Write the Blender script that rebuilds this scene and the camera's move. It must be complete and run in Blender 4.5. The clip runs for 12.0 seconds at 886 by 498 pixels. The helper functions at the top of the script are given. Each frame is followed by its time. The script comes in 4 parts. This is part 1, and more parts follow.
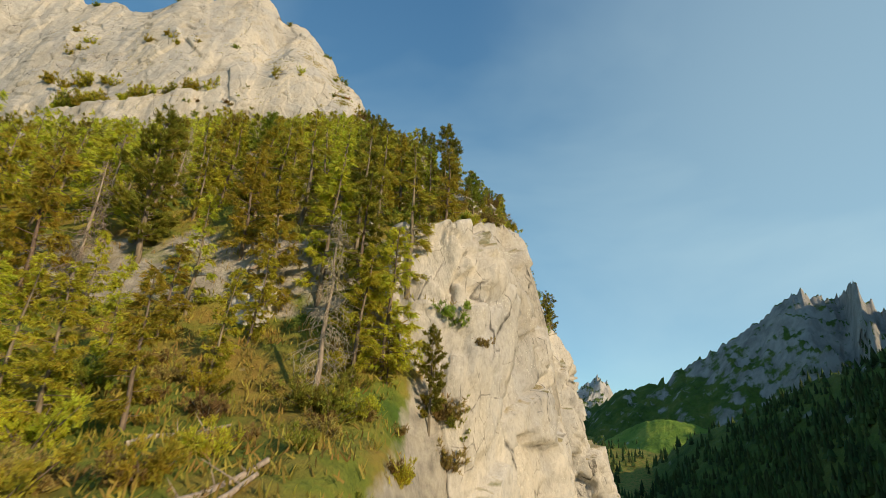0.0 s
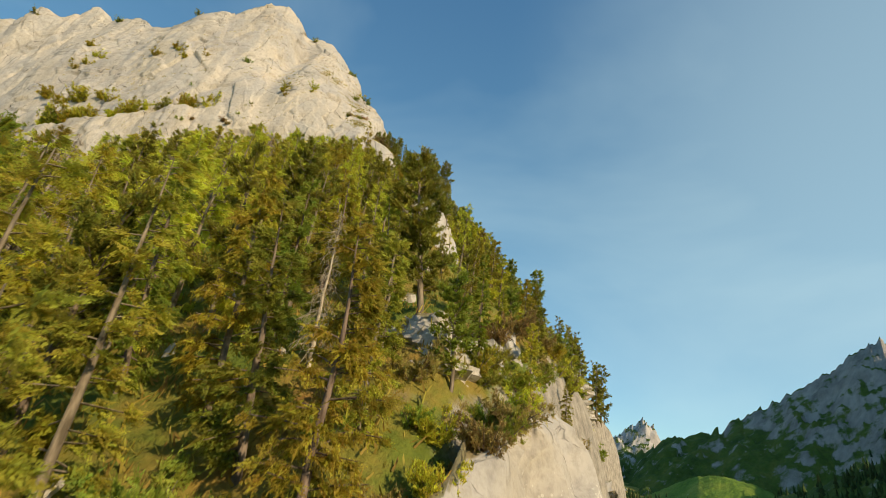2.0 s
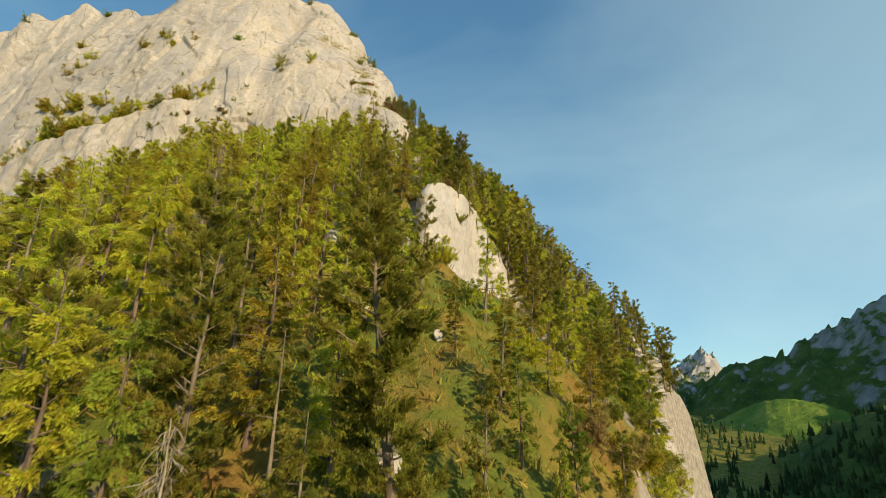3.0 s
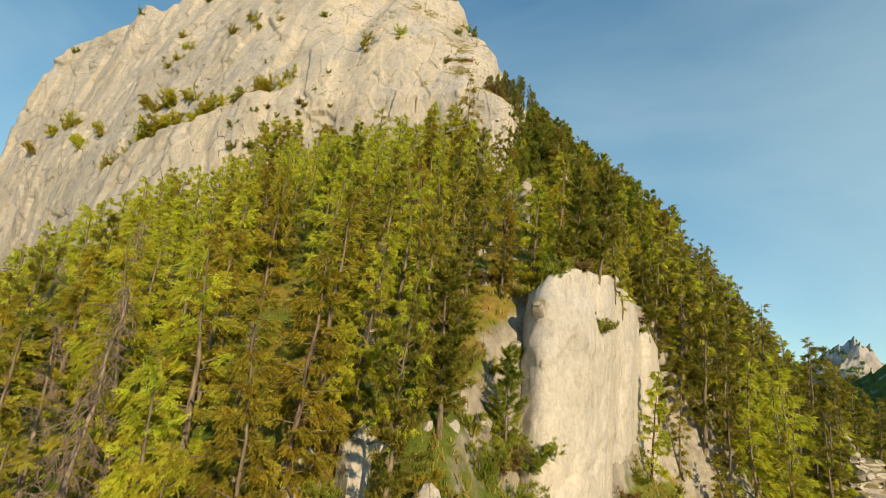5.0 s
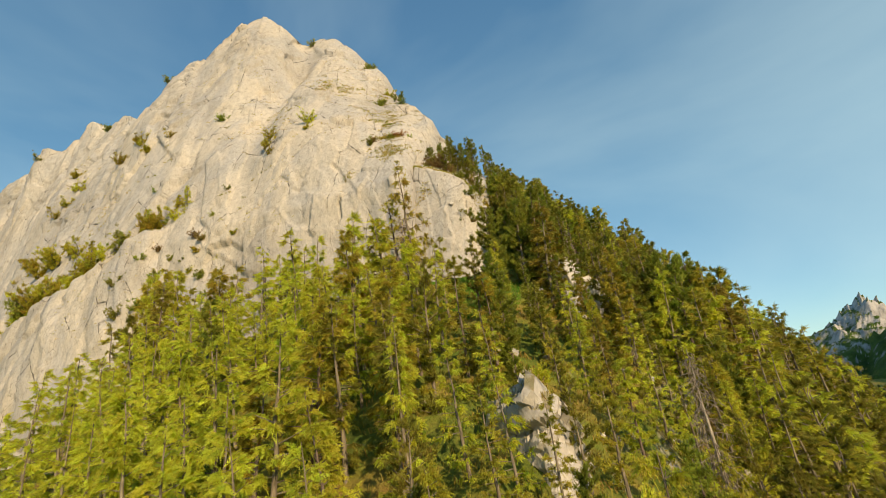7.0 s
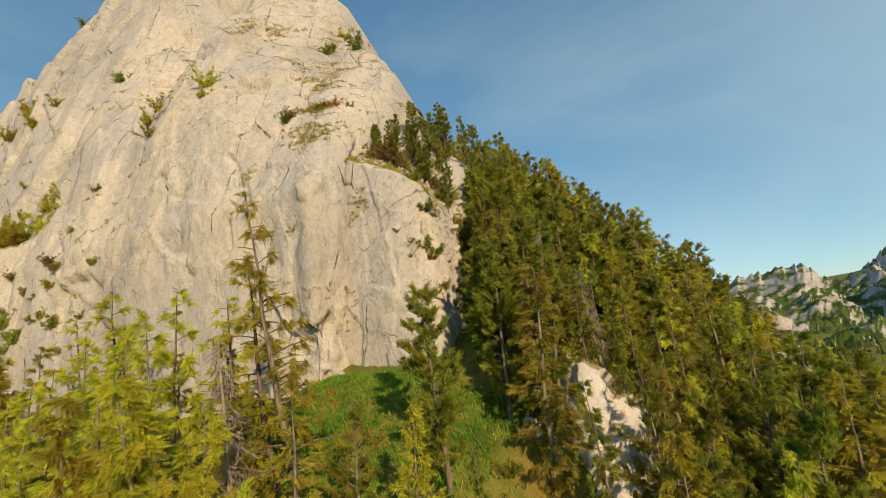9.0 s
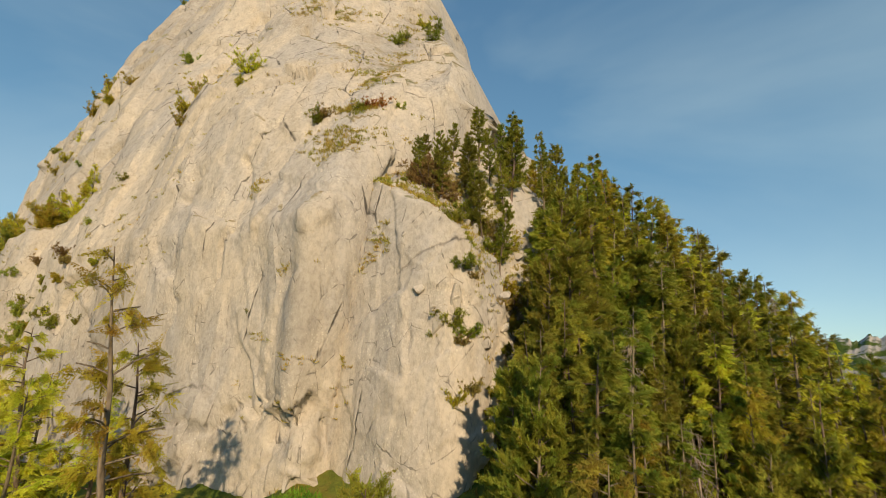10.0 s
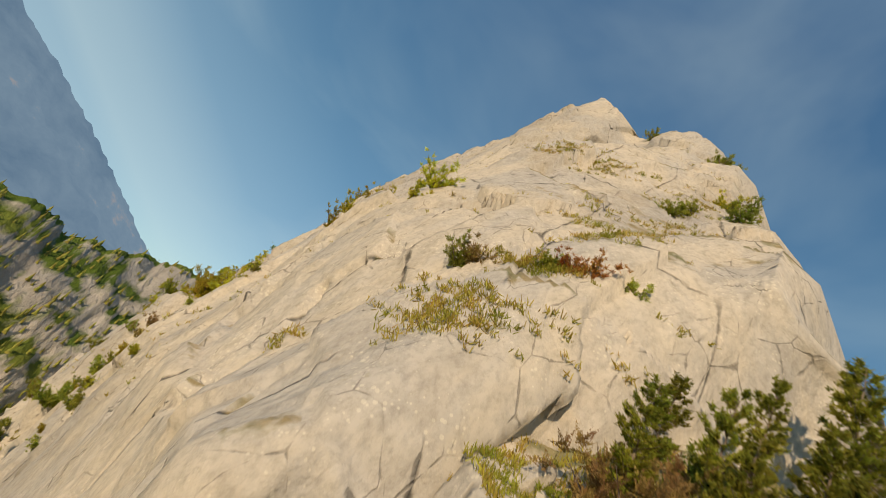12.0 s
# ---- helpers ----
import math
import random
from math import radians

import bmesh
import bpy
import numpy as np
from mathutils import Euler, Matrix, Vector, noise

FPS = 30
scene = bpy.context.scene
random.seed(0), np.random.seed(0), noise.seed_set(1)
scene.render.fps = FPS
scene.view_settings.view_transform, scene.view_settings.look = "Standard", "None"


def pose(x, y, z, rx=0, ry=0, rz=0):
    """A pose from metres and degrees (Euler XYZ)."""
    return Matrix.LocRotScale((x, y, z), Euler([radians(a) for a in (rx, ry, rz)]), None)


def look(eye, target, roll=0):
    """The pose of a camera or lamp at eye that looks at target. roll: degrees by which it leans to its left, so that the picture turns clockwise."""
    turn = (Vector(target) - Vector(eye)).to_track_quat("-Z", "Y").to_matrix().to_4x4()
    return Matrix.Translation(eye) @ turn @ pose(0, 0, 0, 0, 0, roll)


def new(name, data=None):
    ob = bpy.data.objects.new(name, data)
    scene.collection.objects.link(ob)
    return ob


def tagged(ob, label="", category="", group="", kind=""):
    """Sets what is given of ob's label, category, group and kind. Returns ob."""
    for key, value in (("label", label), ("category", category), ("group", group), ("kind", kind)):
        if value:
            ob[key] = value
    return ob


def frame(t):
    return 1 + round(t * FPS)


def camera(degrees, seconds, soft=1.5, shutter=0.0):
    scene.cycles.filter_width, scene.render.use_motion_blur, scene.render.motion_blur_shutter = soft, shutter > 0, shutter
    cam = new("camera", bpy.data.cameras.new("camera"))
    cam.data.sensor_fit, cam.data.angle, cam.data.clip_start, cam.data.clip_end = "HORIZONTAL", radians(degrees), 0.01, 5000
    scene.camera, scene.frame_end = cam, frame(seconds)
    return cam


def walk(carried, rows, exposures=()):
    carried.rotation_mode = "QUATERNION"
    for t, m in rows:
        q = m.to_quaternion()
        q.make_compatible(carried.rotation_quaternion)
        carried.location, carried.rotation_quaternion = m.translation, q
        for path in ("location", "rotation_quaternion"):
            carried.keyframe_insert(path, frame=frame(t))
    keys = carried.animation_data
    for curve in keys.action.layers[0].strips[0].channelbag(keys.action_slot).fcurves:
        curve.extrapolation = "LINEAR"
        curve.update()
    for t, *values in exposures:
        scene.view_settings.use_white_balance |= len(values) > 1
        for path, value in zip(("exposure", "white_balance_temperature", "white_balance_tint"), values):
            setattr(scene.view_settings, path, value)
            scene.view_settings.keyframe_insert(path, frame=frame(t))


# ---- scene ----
from mathutils.bvhtree import BVHTree

cam = camera(88.5, 12.0, soft=0.8, shutter=0.10)
ROWS = [
    (0.0, 0.75, 1.97, 99.84, 110.34, -2.38, 0.83),
    (0.5, 2.07, 9.13, 103.88, 113.19, -5.88, 1.17),
    (1.0, 3.03, 15.06, 107.78, 113.87, -8.05, 2.03),
    (1.5, 3.61, 19.98, 112.07, 114.39, -8.68, 2.90),
    (2.0, 3.55, 24.86, 116.35, 113.11, -6.38, 4.77),
    (2.5, 3.53, 28.93, 120.81, 110.36, -2.98, 7.57),
    (3.0, 3.56, 33.39, 125.19, 106.71, -1.48, 11.67),
    (5.0, -2.05, 49.47, 141.22, 101.63, -5.75, 23.82),
    (5.5, -3.63, 54.29, 145.13, 103.32, -2.99, 25.45),
    (6.0, -5.48, 59.12, 149.57, 106.05, 1.33, 26.21),
    (6.5, -6.77, 64.56, 153.75, 108.15, 5.24, 26.12),
    (7.0, -7.30, 70.22, 158.18, 108.22, 7.94, 25.80),
    (9.0, -8.10, 93.88, 174.53, 101.19, 8.13, 28.68),
    (9.5, -9.17, 99.98, 178.28, 100.91, 4.14, 32.53),
    (10.0, -10.96, 105.86, 181.42, 101.82, -1.46, 37.58),
    (10.5, -13.14, 111.33, 183.95, 103.50, -8.43, 43.98),
    (11.0, -15.83, 116.07, 186.05, 106.22, -17.09, 50.87),
    (11.5, -19.42, 119.87, 188.42, 112.21, -26.77, 55.67),
    (12.0, -25.12, 121.71, 192.19, 118.95, -32.06, 56.46),
]

# ---- world, sun and exposure ----
SUN_AZ, SUN_EL = 131.0, 23.0      # degrees clockwise from +y, degrees above the horizon
world = bpy.data.worlds.new("world")
scene.world = world
world.use_nodes = True
wn, wl = world.node_tree.nodes, world.node_tree.links
wn.clear()
w_out, w_bg, w_sky = wn.new("ShaderNodeOutputWorld"), wn.new("ShaderNodeBackground"), wn.new("ShaderNodeTexSky")
w_sky.sky_type, w_sky.sun_disc = "NISHITA", False
w_sky.sun_elevation, w_sky.sun_rotation = radians(SUN_EL), radians(SUN_AZ)
w_sky.altitude, w_sky.air_density, w_sky.dust_density, w_sky.ozone_density = 2600, 1.0, 0.4, 1.3
w_co, w_map, w_noise, w_ramp, w_mix = (wn.new(k) for k in ("ShaderNodeTexCoord", "ShaderNodeMapping", "ShaderNodeTexNoise", "ShaderNodeValToRGB", "ShaderNodeMixRGB"))
w_map.inputs["Scale"].default_value = (1.0, 1.2, 2.2)
w_map.inputs["Rotation"].default_value = (0.3, 0.5, 0.2)
w_noise.inputs["Scale"].default_value, w_noise.inputs["Detail"].default_value, w_noise.inputs["Distortion"].default_value = 1.3, 5, 0.4
w_ramp.color_ramp.elements[0].position, w_ramp.color_ramp.elements[1].position = 0.48, 0.90
w_ramp.color_ramp.elements[1].color = (0.30, 0.30, 0.30, 1)
w_mix.inputs[2].default_value = (5.2, 5.4, 5.6, 1)
wl.new(w_co.outputs["Generated"], w_map.inputs["Vector"])
wl.new(w_map.outputs["Vector"], w_noise.inputs["Vector"])
wl.new(w_noise.outputs["Fac"], w_ramp.inputs["Fac"])
w_dot, w_veil, w_sum = wn.new("ShaderNodeVectorMath"), wn.new("ShaderNodeValToRGB"), wn.new("ShaderNodeMixRGB")
w_dot.operation, w_sum.blend_type = "DOT_PRODUCT", "ADD"      # a thin veil of cloud in the east
w_dot.inputs[1].default_value = (0.80, 0.45, 0.40)
w_veil.color_ramp.elements[0].position, w_veil.color_ramp.elements[1].position = 0.58, 1.0
w_veil.color_ramp.elements[1].color = (0.27, 0.27, 0.27, 1)
w_veil.color_ramp.interpolation = "EASE"
w_sum.inputs[0].default_value = 1.0
wl.new(w_co.outputs["Generated"], w_dot.inputs[0])
wl.new(w_dot.outputs["Value"], w_veil.inputs["Fac"])
wl.new(w_veil.outputs["Color"], w_sum.inputs[1])
wl.new(w_ramp.outputs["Color"], w_sum.inputs[2])
w_sep = wn.new("ShaderNodeSeparateXYZ")
wl.new(w_co.outputs["Generated"], w_sep.inputs[0])
w_dir, w_band, w_both = wn.new("ShaderNodeVectorMath"), wn.new("ShaderNodeValToRGB"), wn.new("ShaderNodeMixRGB")      # a bank of cloud along the western horizon
w_dir.operation, w_both.blend_type, w_both.inputs[0].default_value = "DOT_PRODUCT", "ADD", 1.0
w_dir.inputs[1].default_value = (-0.035, 0.493, 0.870)
w_band.color_ramp.elements[0].position, w_band.color_ramp.elements[0].color = 0.0, (0.26, 0.26, 0.26, 1)
for at, grey in ((0.03, 0.36), (0.09, 0.30), (0.20, 0.10)):
    w_band.color_ramp.elements.new(at).color = (grey, grey, grey, 1)
w_band.color_ramp.elements[-1].position, w_band.color_ramp.elements[-1].color = 0.40, (0, 0, 0, 1)
wl.new(w_co.outputs["Generated"], w_dir.inputs[0])
wl.new(w_dir.outputs["Value"], w_band.inputs["Fac"])
w_side, w_west = wn.new("ShaderNodeMapRange"), wn.new("ShaderNodeMixRGB")
w_side.inputs["From Min"].default_value, w_side.inputs["From Max"].default_value = -0.55, -0.80
wl.new(w_sep.outputs["X"], w_side.inputs["Value"])
w_west.blend_type, w_west.inputs[0].default_value = "MULTIPLY", 1.0
wl.new(w_band.outputs["Color"], w_west.inputs[1])
wl.new(w_side.outputs["Result"], w_west.inputs[2])
wl.new(w_sum.outputs["Color"], w_both.inputs[1])
wl.new(w_west.outputs["Color"], w_both.inputs[2])
wl.new(w_both.outputs["Color"], w_mix.inputs[0])
w_blue, w_even = wn.new("ShaderNodeValToRGB"), wn.new("ShaderNodeMixRGB")      # thin high haze evens out the blue
wl.new(w_sep.outputs["Z"], w_blue.inputs["Fac"])
w_blue.color_ramp.elements[0].position, w_blue.color_ramp.elements[0].color = 0.0, (0.235, 0.405, 0.575, 1)
w_blue.color_ramp.elements[1].position, w_blue.color_ramp.elements[1].color = 0.85, (0.060, 0.165, 0.36, 1)
w_blue.color_ramp.elements.new(0.35).color = (0.155, 0.330, 0.535, 1)
w_gain = wn.new("ShaderNodeMixRGB")
w_gain.blend_type, w_gain.inputs[0].default_value, w_gain.inputs[2].default_value = "MULTIPLY", 1.0, (6.1, 6.1, 6.1, 1)
wl.new(w_blue.outputs["Color"], w_gain.inputs[1])
w_even.inputs[0].default_value = 0.62
wl.new(w_sky.outputs["Color"], w_even.inputs[1])
wl.new(w_gain.outputs["Color"], w_even.inputs[2])
wl.new(w_even.outputs["Color"], w_mix.inputs[1])
w_air = wn.new("ShaderNodeMixRGB")         # a faint green cast of the humid air
w_air.blend_type = "MULTIPLY"
w_air.inputs[0].default_value, w_air.inputs[2].default_value = 1.0, (0.82, 1.0, 0.98, 1)
wl.new(w_mix.outputs["Color"], w_air.inputs[1])
wl.new(w_air.outputs["Color"], w_bg.inputs["Color"])
wl.new(w_bg.outputs["Background"], w_out.inputs["Surface"])
w_bg.inputs["Strength"].default_value = 0.145
sun = new("sun", bpy.data.lights.new("sun", "SUN"))
sun.data.energy, sun.data.angle, sun.data.color = 3.7, radians(0.6), (1.0, 0.80, 0.55)
sa, se = radians(SUN_AZ), radians(SUN_EL)
SUN_WAY = Vector((math.sin(sa) * math.cos(se), math.cos(sa) * math.cos(se), math.sin(se)))
sun.matrix_world = look(SUN_WAY * 400, (0, 0, 0))

walk(cam, [(t, pose(*row)) for t, *row in ROWS], [(0.0, 0.30, 6700, 8), (3.0, 0.42, 6950, 7), (7.0, 0.40, 7150, 9), (9.5, 0.22, 7150, 12), (12.0, 0.08, 7150, 13)])


# ---- materials ----
class Mat:
    """A node material with a few short hands."""

    def __init__(self, name, rough=0.9):
        self.m = bpy.data.materials.new(name)
        self.m.use_nodes = True
        self.n, self.l = self.m.node_tree.nodes, self.m.node_tree.links
        self.b = self.n["Principled BSDF"]
        self.b.inputs["Roughness"].default_value = rough
        self.b.inputs["Specular IOR Level"].default_value = 0.25
        self.co = self.n.new("ShaderNodeNewGeometry").outputs["Position"]

    def mapped(self, scale, turn=(0, 0, 0)):
        m = self.n.new("ShaderNodeMapping")
        m.inputs["Rotation"].default_value = turn
        m.inputs["Scale"].default_value = scale
        self.l.new(self.co, m.inputs["Vector"])
        return m.outputs["Vector"]

    def noise(self, size, detail=5, stretch=(1, 1, 1), rough=0.55, distort=0.0):
        t = self.n.new("ShaderNodeTexNoise")
        t.inputs["Scale"].default_value, t.inputs["Detail"].default_value = 1.0, detail
        t.inputs["Roughness"].default_value, t.inputs["Distortion"].default_value = rough, distort
        self.l.new(self.mapped([s / size for s in stretch]), t.inputs["Vector"])
        return t.outputs["Fac"]

    def cells(self, size, stretch=(1, 1, 1), feature="DISTANCE_TO_EDGE", turn=(0, 0, 0)):
        t = self.n.new("ShaderNodeTexVoronoi")
        t.feature = feature
        t.inputs["Scale"].default_value = 1.0
        self.l.new(self.mapped([s / size for s in stretch], turn), t.inputs["Vector"])
        return t.outputs["Distance"]

    def ramp(self, fac, *stops):
        r = self.n.new("ShaderNodeValToRGB").color_ramp
        node = self.n[len(self.n) - 1]
        while len(r.elements) < len(stops):
            r.elements.new(0.5)
        for e, (p, c) in zip(r.elements, stops):
            e.position, e.color = p, (*c, 1) if isinstance(c, tuple) else (c, c, c, 1)
        self.l.new(fac, node.inputs["Fac"])
        return node.outputs["Color"]

    def mix(self, fac, a, b, how="MIX"):
        x = self.n.new("ShaderNodeMixRGB")
        x.blend_type = how
        for v, s in ((fac, x.inputs[0]), (a, x.inputs[1]), (b, x.inputs[2])):
            if isinstance(v, bpy.types.NodeSocket):
                self.l.new(v, s)
            else:
                s.default_value = (*v, 1) if isinstance(v, tuple) else v
        return x.outputs["Color"]

    def maths(self, how, a, b):
        x = self.n.new("ShaderNodeMath")
        x.operation = how
        for v, s in ((a, x.inputs[0]), (b, x.inputs[1])):
            if isinstance(v, bpy.types.NodeSocket):
                self.l.new(v, s)
            else:
                s.default_value = v
        return x.outputs[0]

    def normal_z(self):
        g, s = self.n.new("ShaderNodeNewGeometry"), self.n.new("ShaderNodeSeparateXYZ")
        self.l.new(g.outputs["Normal"], s.inputs[0])
        return s.outputs["Z"]

    def vary(self, color, amount=0.35, source="Object Info"):
        o = self.n.new("ShaderNodeObjectInfo") if source == "Object Info" else self.n.new("ShaderNodeNewGeometry")
        h = self.n.new("ShaderNodeHueSaturation")
        rnd = o.outputs["Random"] if source == "Object Info" else o.outputs["Random Per Island"]
        self.l.new(self.maths("ADD", self.maths("MULTIPLY", rnd, amount), 1 - amount / 2), h.inputs["Value"])
        self.l.new(self.maths("ADD", self.maths("MULTIPLY", rnd, 0.05), 0.475), h.inputs["Hue"])
        self.l.new(color, h.inputs["Color"])
        return h.outputs["Color"]

    def done(self, color, bumps=(), translucent=0.0):
        self.l.new(color, self.b.inputs["Base Color"])
        last = None
        for height, strength, distance in bumps:
            b = self.n.new("ShaderNodeBump")
            b.inputs["Strength"].default_value, b.inputs["Distance"].default_value = strength, distance
            self.l.new(height, b.inputs["Height"])
            if last:
                self.l.new(last, b.inputs["Normal"])
            last = b.outputs["Normal"]
        if last:
            self.l.new(last, self.b.inputs["Normal"])
        if translucent:
            t, x = self.n.new("ShaderNodeBsdfTranslucent"), self.n.new("ShaderNodeMixShader")
            self.l.new(color, t.inputs["Color"])
            x.inputs[0].default_value = translucent
            self.l.new(self.b.outputs[0], x.inputs[1])
            self.l.new(t.outputs[0], x.inputs[2])
            self.l.new(x.outputs[0], self.n["Material Output"].inputs["Surface"])
        return self.m


def rock_material(name, light, dark, ochre, moss=0.35, cracked=1.0):
    k = Mat(name, 0.92)
    body = k.ramp(k.noise(18, 5, (1, 1, 0.8), 0.55, 0.3), (0.34, dark), (0.50, light), (0.72, tuple(c * 1.07 for c in light)))
    grey = k.ramp(k.noise(7, 6, (1, 1, 0.45), 0.6, 0.8), (0.44, 0.0), (0.60, 1.0))      # clean grey water-washed slabs among the cream
    body = k.mix(k.mix(0.55, (0, 0, 0), grey), body, tuple(0.86 * c + 0.02 for c in (light[2] * 1.12, light[2] * 1.10, light[2] * 1.07)))
    streak = k.ramp(k.noise(4, 6, (1, 1, 0.16), 0.62, 0.4), (0.34, 0.80), (0.52, 1.0))
    body = k.mix(0.45, body, streak, "MULTIPLY")
    stain = k.ramp(k.noise(8, 6, (1, 1, 0.3), 0.6, 0.5), (0.58, 0.0), (0.74, 1.0))
    body = k.mix(k.mix(0.40, (0, 0, 0), stain), body, ochre)
    spots = k.ramp(k.noise(0.9, 5, (1, 1, 0.7), 0.65), (0.30, 0.76), (0.55, 1.04))
    body = k.mix(0.7, body, spots, "MULTIPLY")
    crack = k.ramp(k.maths("ADD", k.cells(4.5, (1, 1, 0.35)), k.maths("MULTIPLY", k.noise(1.3, 4), 0.10)), (0.030, 0.28), (0.050, 1.0))
    crack = k.mix(k.ramp(k.noise(4, 4), (0.46, 0.0), (0.56, 1.0)), (1.0, 1.0, 1.0), crack)
    body = k.mix(0.6 * cracked, body, crack, "MULTIPLY")
    seam = k.ramp(k.maths("ADD", k.cells(8.0, (1.0, 1.0, 0.45), turn=(0.0, 0.75, 0.0)), k.maths("MULTIPLY", k.noise(0.9, 5), 0.05)), (0.022, 0.10), (0.036, 1.0))
    seam = k.mix(k.ramp(k.noise(5, 4), (0.47, 0.0), (0.55, 1.0)), (1.0, 1.0, 1.0), seam)
    body = k.mix(0.85 * cracked, body, seam, "MULTIPLY")
    if moss:
        up = k.ramp(k.maths("MULTIPLY", k.maths("ADD", k.normal_z(), k.maths("MULTIPLY", k.noise(2.0, 6), 0.9)), 0.5), (0.56, 0.0), (0.62, 1.0))
        turf = k.ramp(k.noise(1.1, 5), (0.35, (0.10, 0.115, 0.018)), (0.6, (0.24, 0.17, 0.045)))
        body = k.mix(k.mix(moss, (0, 0, 0), up), body, turf)
    thin = k.ramp(k.maths("ADD", k.cells(1.5, (1, 1, 0.6), turn=(0.0, 0.7, 0.0)), k.maths("MULTIPLY", k.noise(0.6, 5), 0.12)), (0.055, 0.30), (0.075, 1.0))
    thin = k.mix(k.ramp(k.noise(3.5, 4), (0.47, 0.0), (0.53, 1.0)), (1.0, 1.0, 1.0), thin)
    body = k.mix(0.65 * cracked, body, thin, "MULTIPLY")
    lichen = k.ramp(k.maths("ADD", k.cells(0.22, feature="F1"), k.maths("MULTIPLY", k.noise(2.5, 4), 1.3)), (0.74, 1.0), (0.80, 0.0))
    body = k.mix(k.mix(0.35, (0, 0, 0), lichen), body, tuple(min(c * 1.5, 0.75) for c in light))
    grit = k.ramp(k.noise(0.28, 5, (1, 1, 0.7), 0.7), (0.30, 0.68), (0.55, 1.04))
    body = k.mix(0.7, body, grit, "MULTIPLY")
    slabs = k.noise(3.0, 7, (0.9, 1.0, 0.6), 0.58, 0.5)
    fine = k.noise(0.6, 7, (1, 1, 0.7), 0.62)
    return k.done(body, ((slabs, 0.70, 0.60), (crack, 0.5 * cracked, 0.25), (seam, 0.6 * cracked, 0.25), (thin, 0.5 * cracked, 0.10), (fine, 0.65, 0.11)))


ROCK = rock_material("limestone", (0.53, 0.475, 0.39), (0.40, 0.365, 0.31), (0.50, 0.395, 0.25), 0.75)
WHITE_ROCK = rock_material("white_limestone", (0.60, 0.545, 0.46), (0.48, 0.44, 0.375), (0.52, 0.42, 0.28), 0.75, 0.25)


def turf_material():
    k = Mat("mountain_turf", 0.95)
    grass = k.ramp(k.noise(5.5, 7, rough=0.62), (0.32, (0.075, 0.13, 0.018)), (0.47, (0.17, 0.20, 0.028)), (0.58, (0.30, 0.225, 0.045)), (0.72, (0.30, 0.15, 0.04)))
    grass = k.mix(0.6, grass, k.ramp(k.noise(0.5, 6, rough=0.7), (0.25, 0.45), (0.7, 1.15)), "MULTIPLY")
    stone = k.ramp(k.noise(1.2, 7, rough=0.65), (0.3, (0.20, 0.18, 0.15)), (0.6, (0.46, 0.41, 0.33)))
    steep = k.ramp(k.maths("ADD", k.normal_z(), k.maths("MULTIPLY", k.noise(2.6, 6), 0.8)), (0.86, 1.0), (0.98, 0.0))
    return k.done(k.mix(steep, grass, stone), ((k.noise(1.4, 8, rough=0.7), 0.9, 0.5), (k.noise(0.22, 5), 0.6, 0.10)))


TURF = turf_material()


def leaf_material(name, a, b, through_light=0.35, amount=0.45, ragged=True):
    k = Mat(name, 0.7)
    col = k.ramp(k.noise(1.6, 3), (0.35, a), (0.65, b))
    col = k.vary(k.vary(col, amount), 0.40, "island")
    done = k.done(col, (), through_light)
    if not ragged:
        return done
    gaps = k.ramp(k.noise(0.05, 2, rough=0.6), (0.47, 0.0), (0.52, 1.0))      # the air between the needles
    clear, x, out = k.n.new("ShaderNodeBsdfTransparent"), k.n.new("ShaderNodeMixShader"), k.n["Material Output"]
    leafy = out.inputs["Surface"].links[0].from_socket
    k.l.new(gaps, x.inputs[0])
    k.l.new(clear.outputs[0], x.inputs[1])
    k.l.new(leafy, x.inputs[2])
    k.l.new(x.outputs[0], out.inputs["Surface"])
    return done


LARCH = leaf_material("larch_needles", (0.43, 0.41, 0.042), (0.62, 0.54, 0.06), 0.56)
PINE = leaf_material("pine_needles", (0.20, 0.235, 0.030), (0.37, 0.355, 0.046), 0.48)
BRONZE = leaf_material("bronze_needles", (0.32, 0.30, 0.042), (0.46, 0.39, 0.055), 0.5)
OLIVE = leaf_material("olive_needles", (0.32, 0.31, 0.038), (0.50, 0.42, 0.055), 0.5)
BUSH = leaf_material("bush_leaves", (0.22, 0.28, 0.036), (0.40, 0.39, 0.06), 0.45)
BROWN = leaf_material("brown_twigs", (0.24, 0.17, 0.055), (0.38, 0.28, 0.085), 0.35)
RUST = leaf_material("rust_leaves", (0.30, 0.08, 0.022), (0.40, 0.17, 0.045), 0.3)
DRYGRASS = leaf_material("tuft_blades", (0.27, 0.27, 0.038), (0.48, 0.33, 0.08), 0.4, ragged=False)
GREENGRASS = leaf_material("bank_blades", (0.11, 0.24, 0.022), (0.24, 0.36, 0.035), 0.4, ragged=False)


def bark_material(name, a, b):
    k = Mat(name, 0.9)
    col = k.vary(k.ramp(k.noise(0.12, 5, (1, 1, 0.2)), (0.35, a), (0.65, b)), 0.4)
    return k.done(col, ((k.noise(0.08, 4, (1, 1, 0.3)), 0.8, 0.03),))


BARK = bark_material("grey_bark", (0.10, 0.075, 0.05), (0.27, 0.21, 0.15))
DEADWOOD = bark_material("bleached_wood", (0.26, 0.21, 0.155), (0.46, 0.38, 0.29))


def forest_material():
    k = Mat("distant_conifers", 0.9)
    return k.done(k.vary(k.ramp(k.noise(30, 4), (0.35, (0.022, 0.045, 0.012)), (0.65, (0.055, 0.080, 0.016))), 0.7, "island"))


FOREST = forest_material()
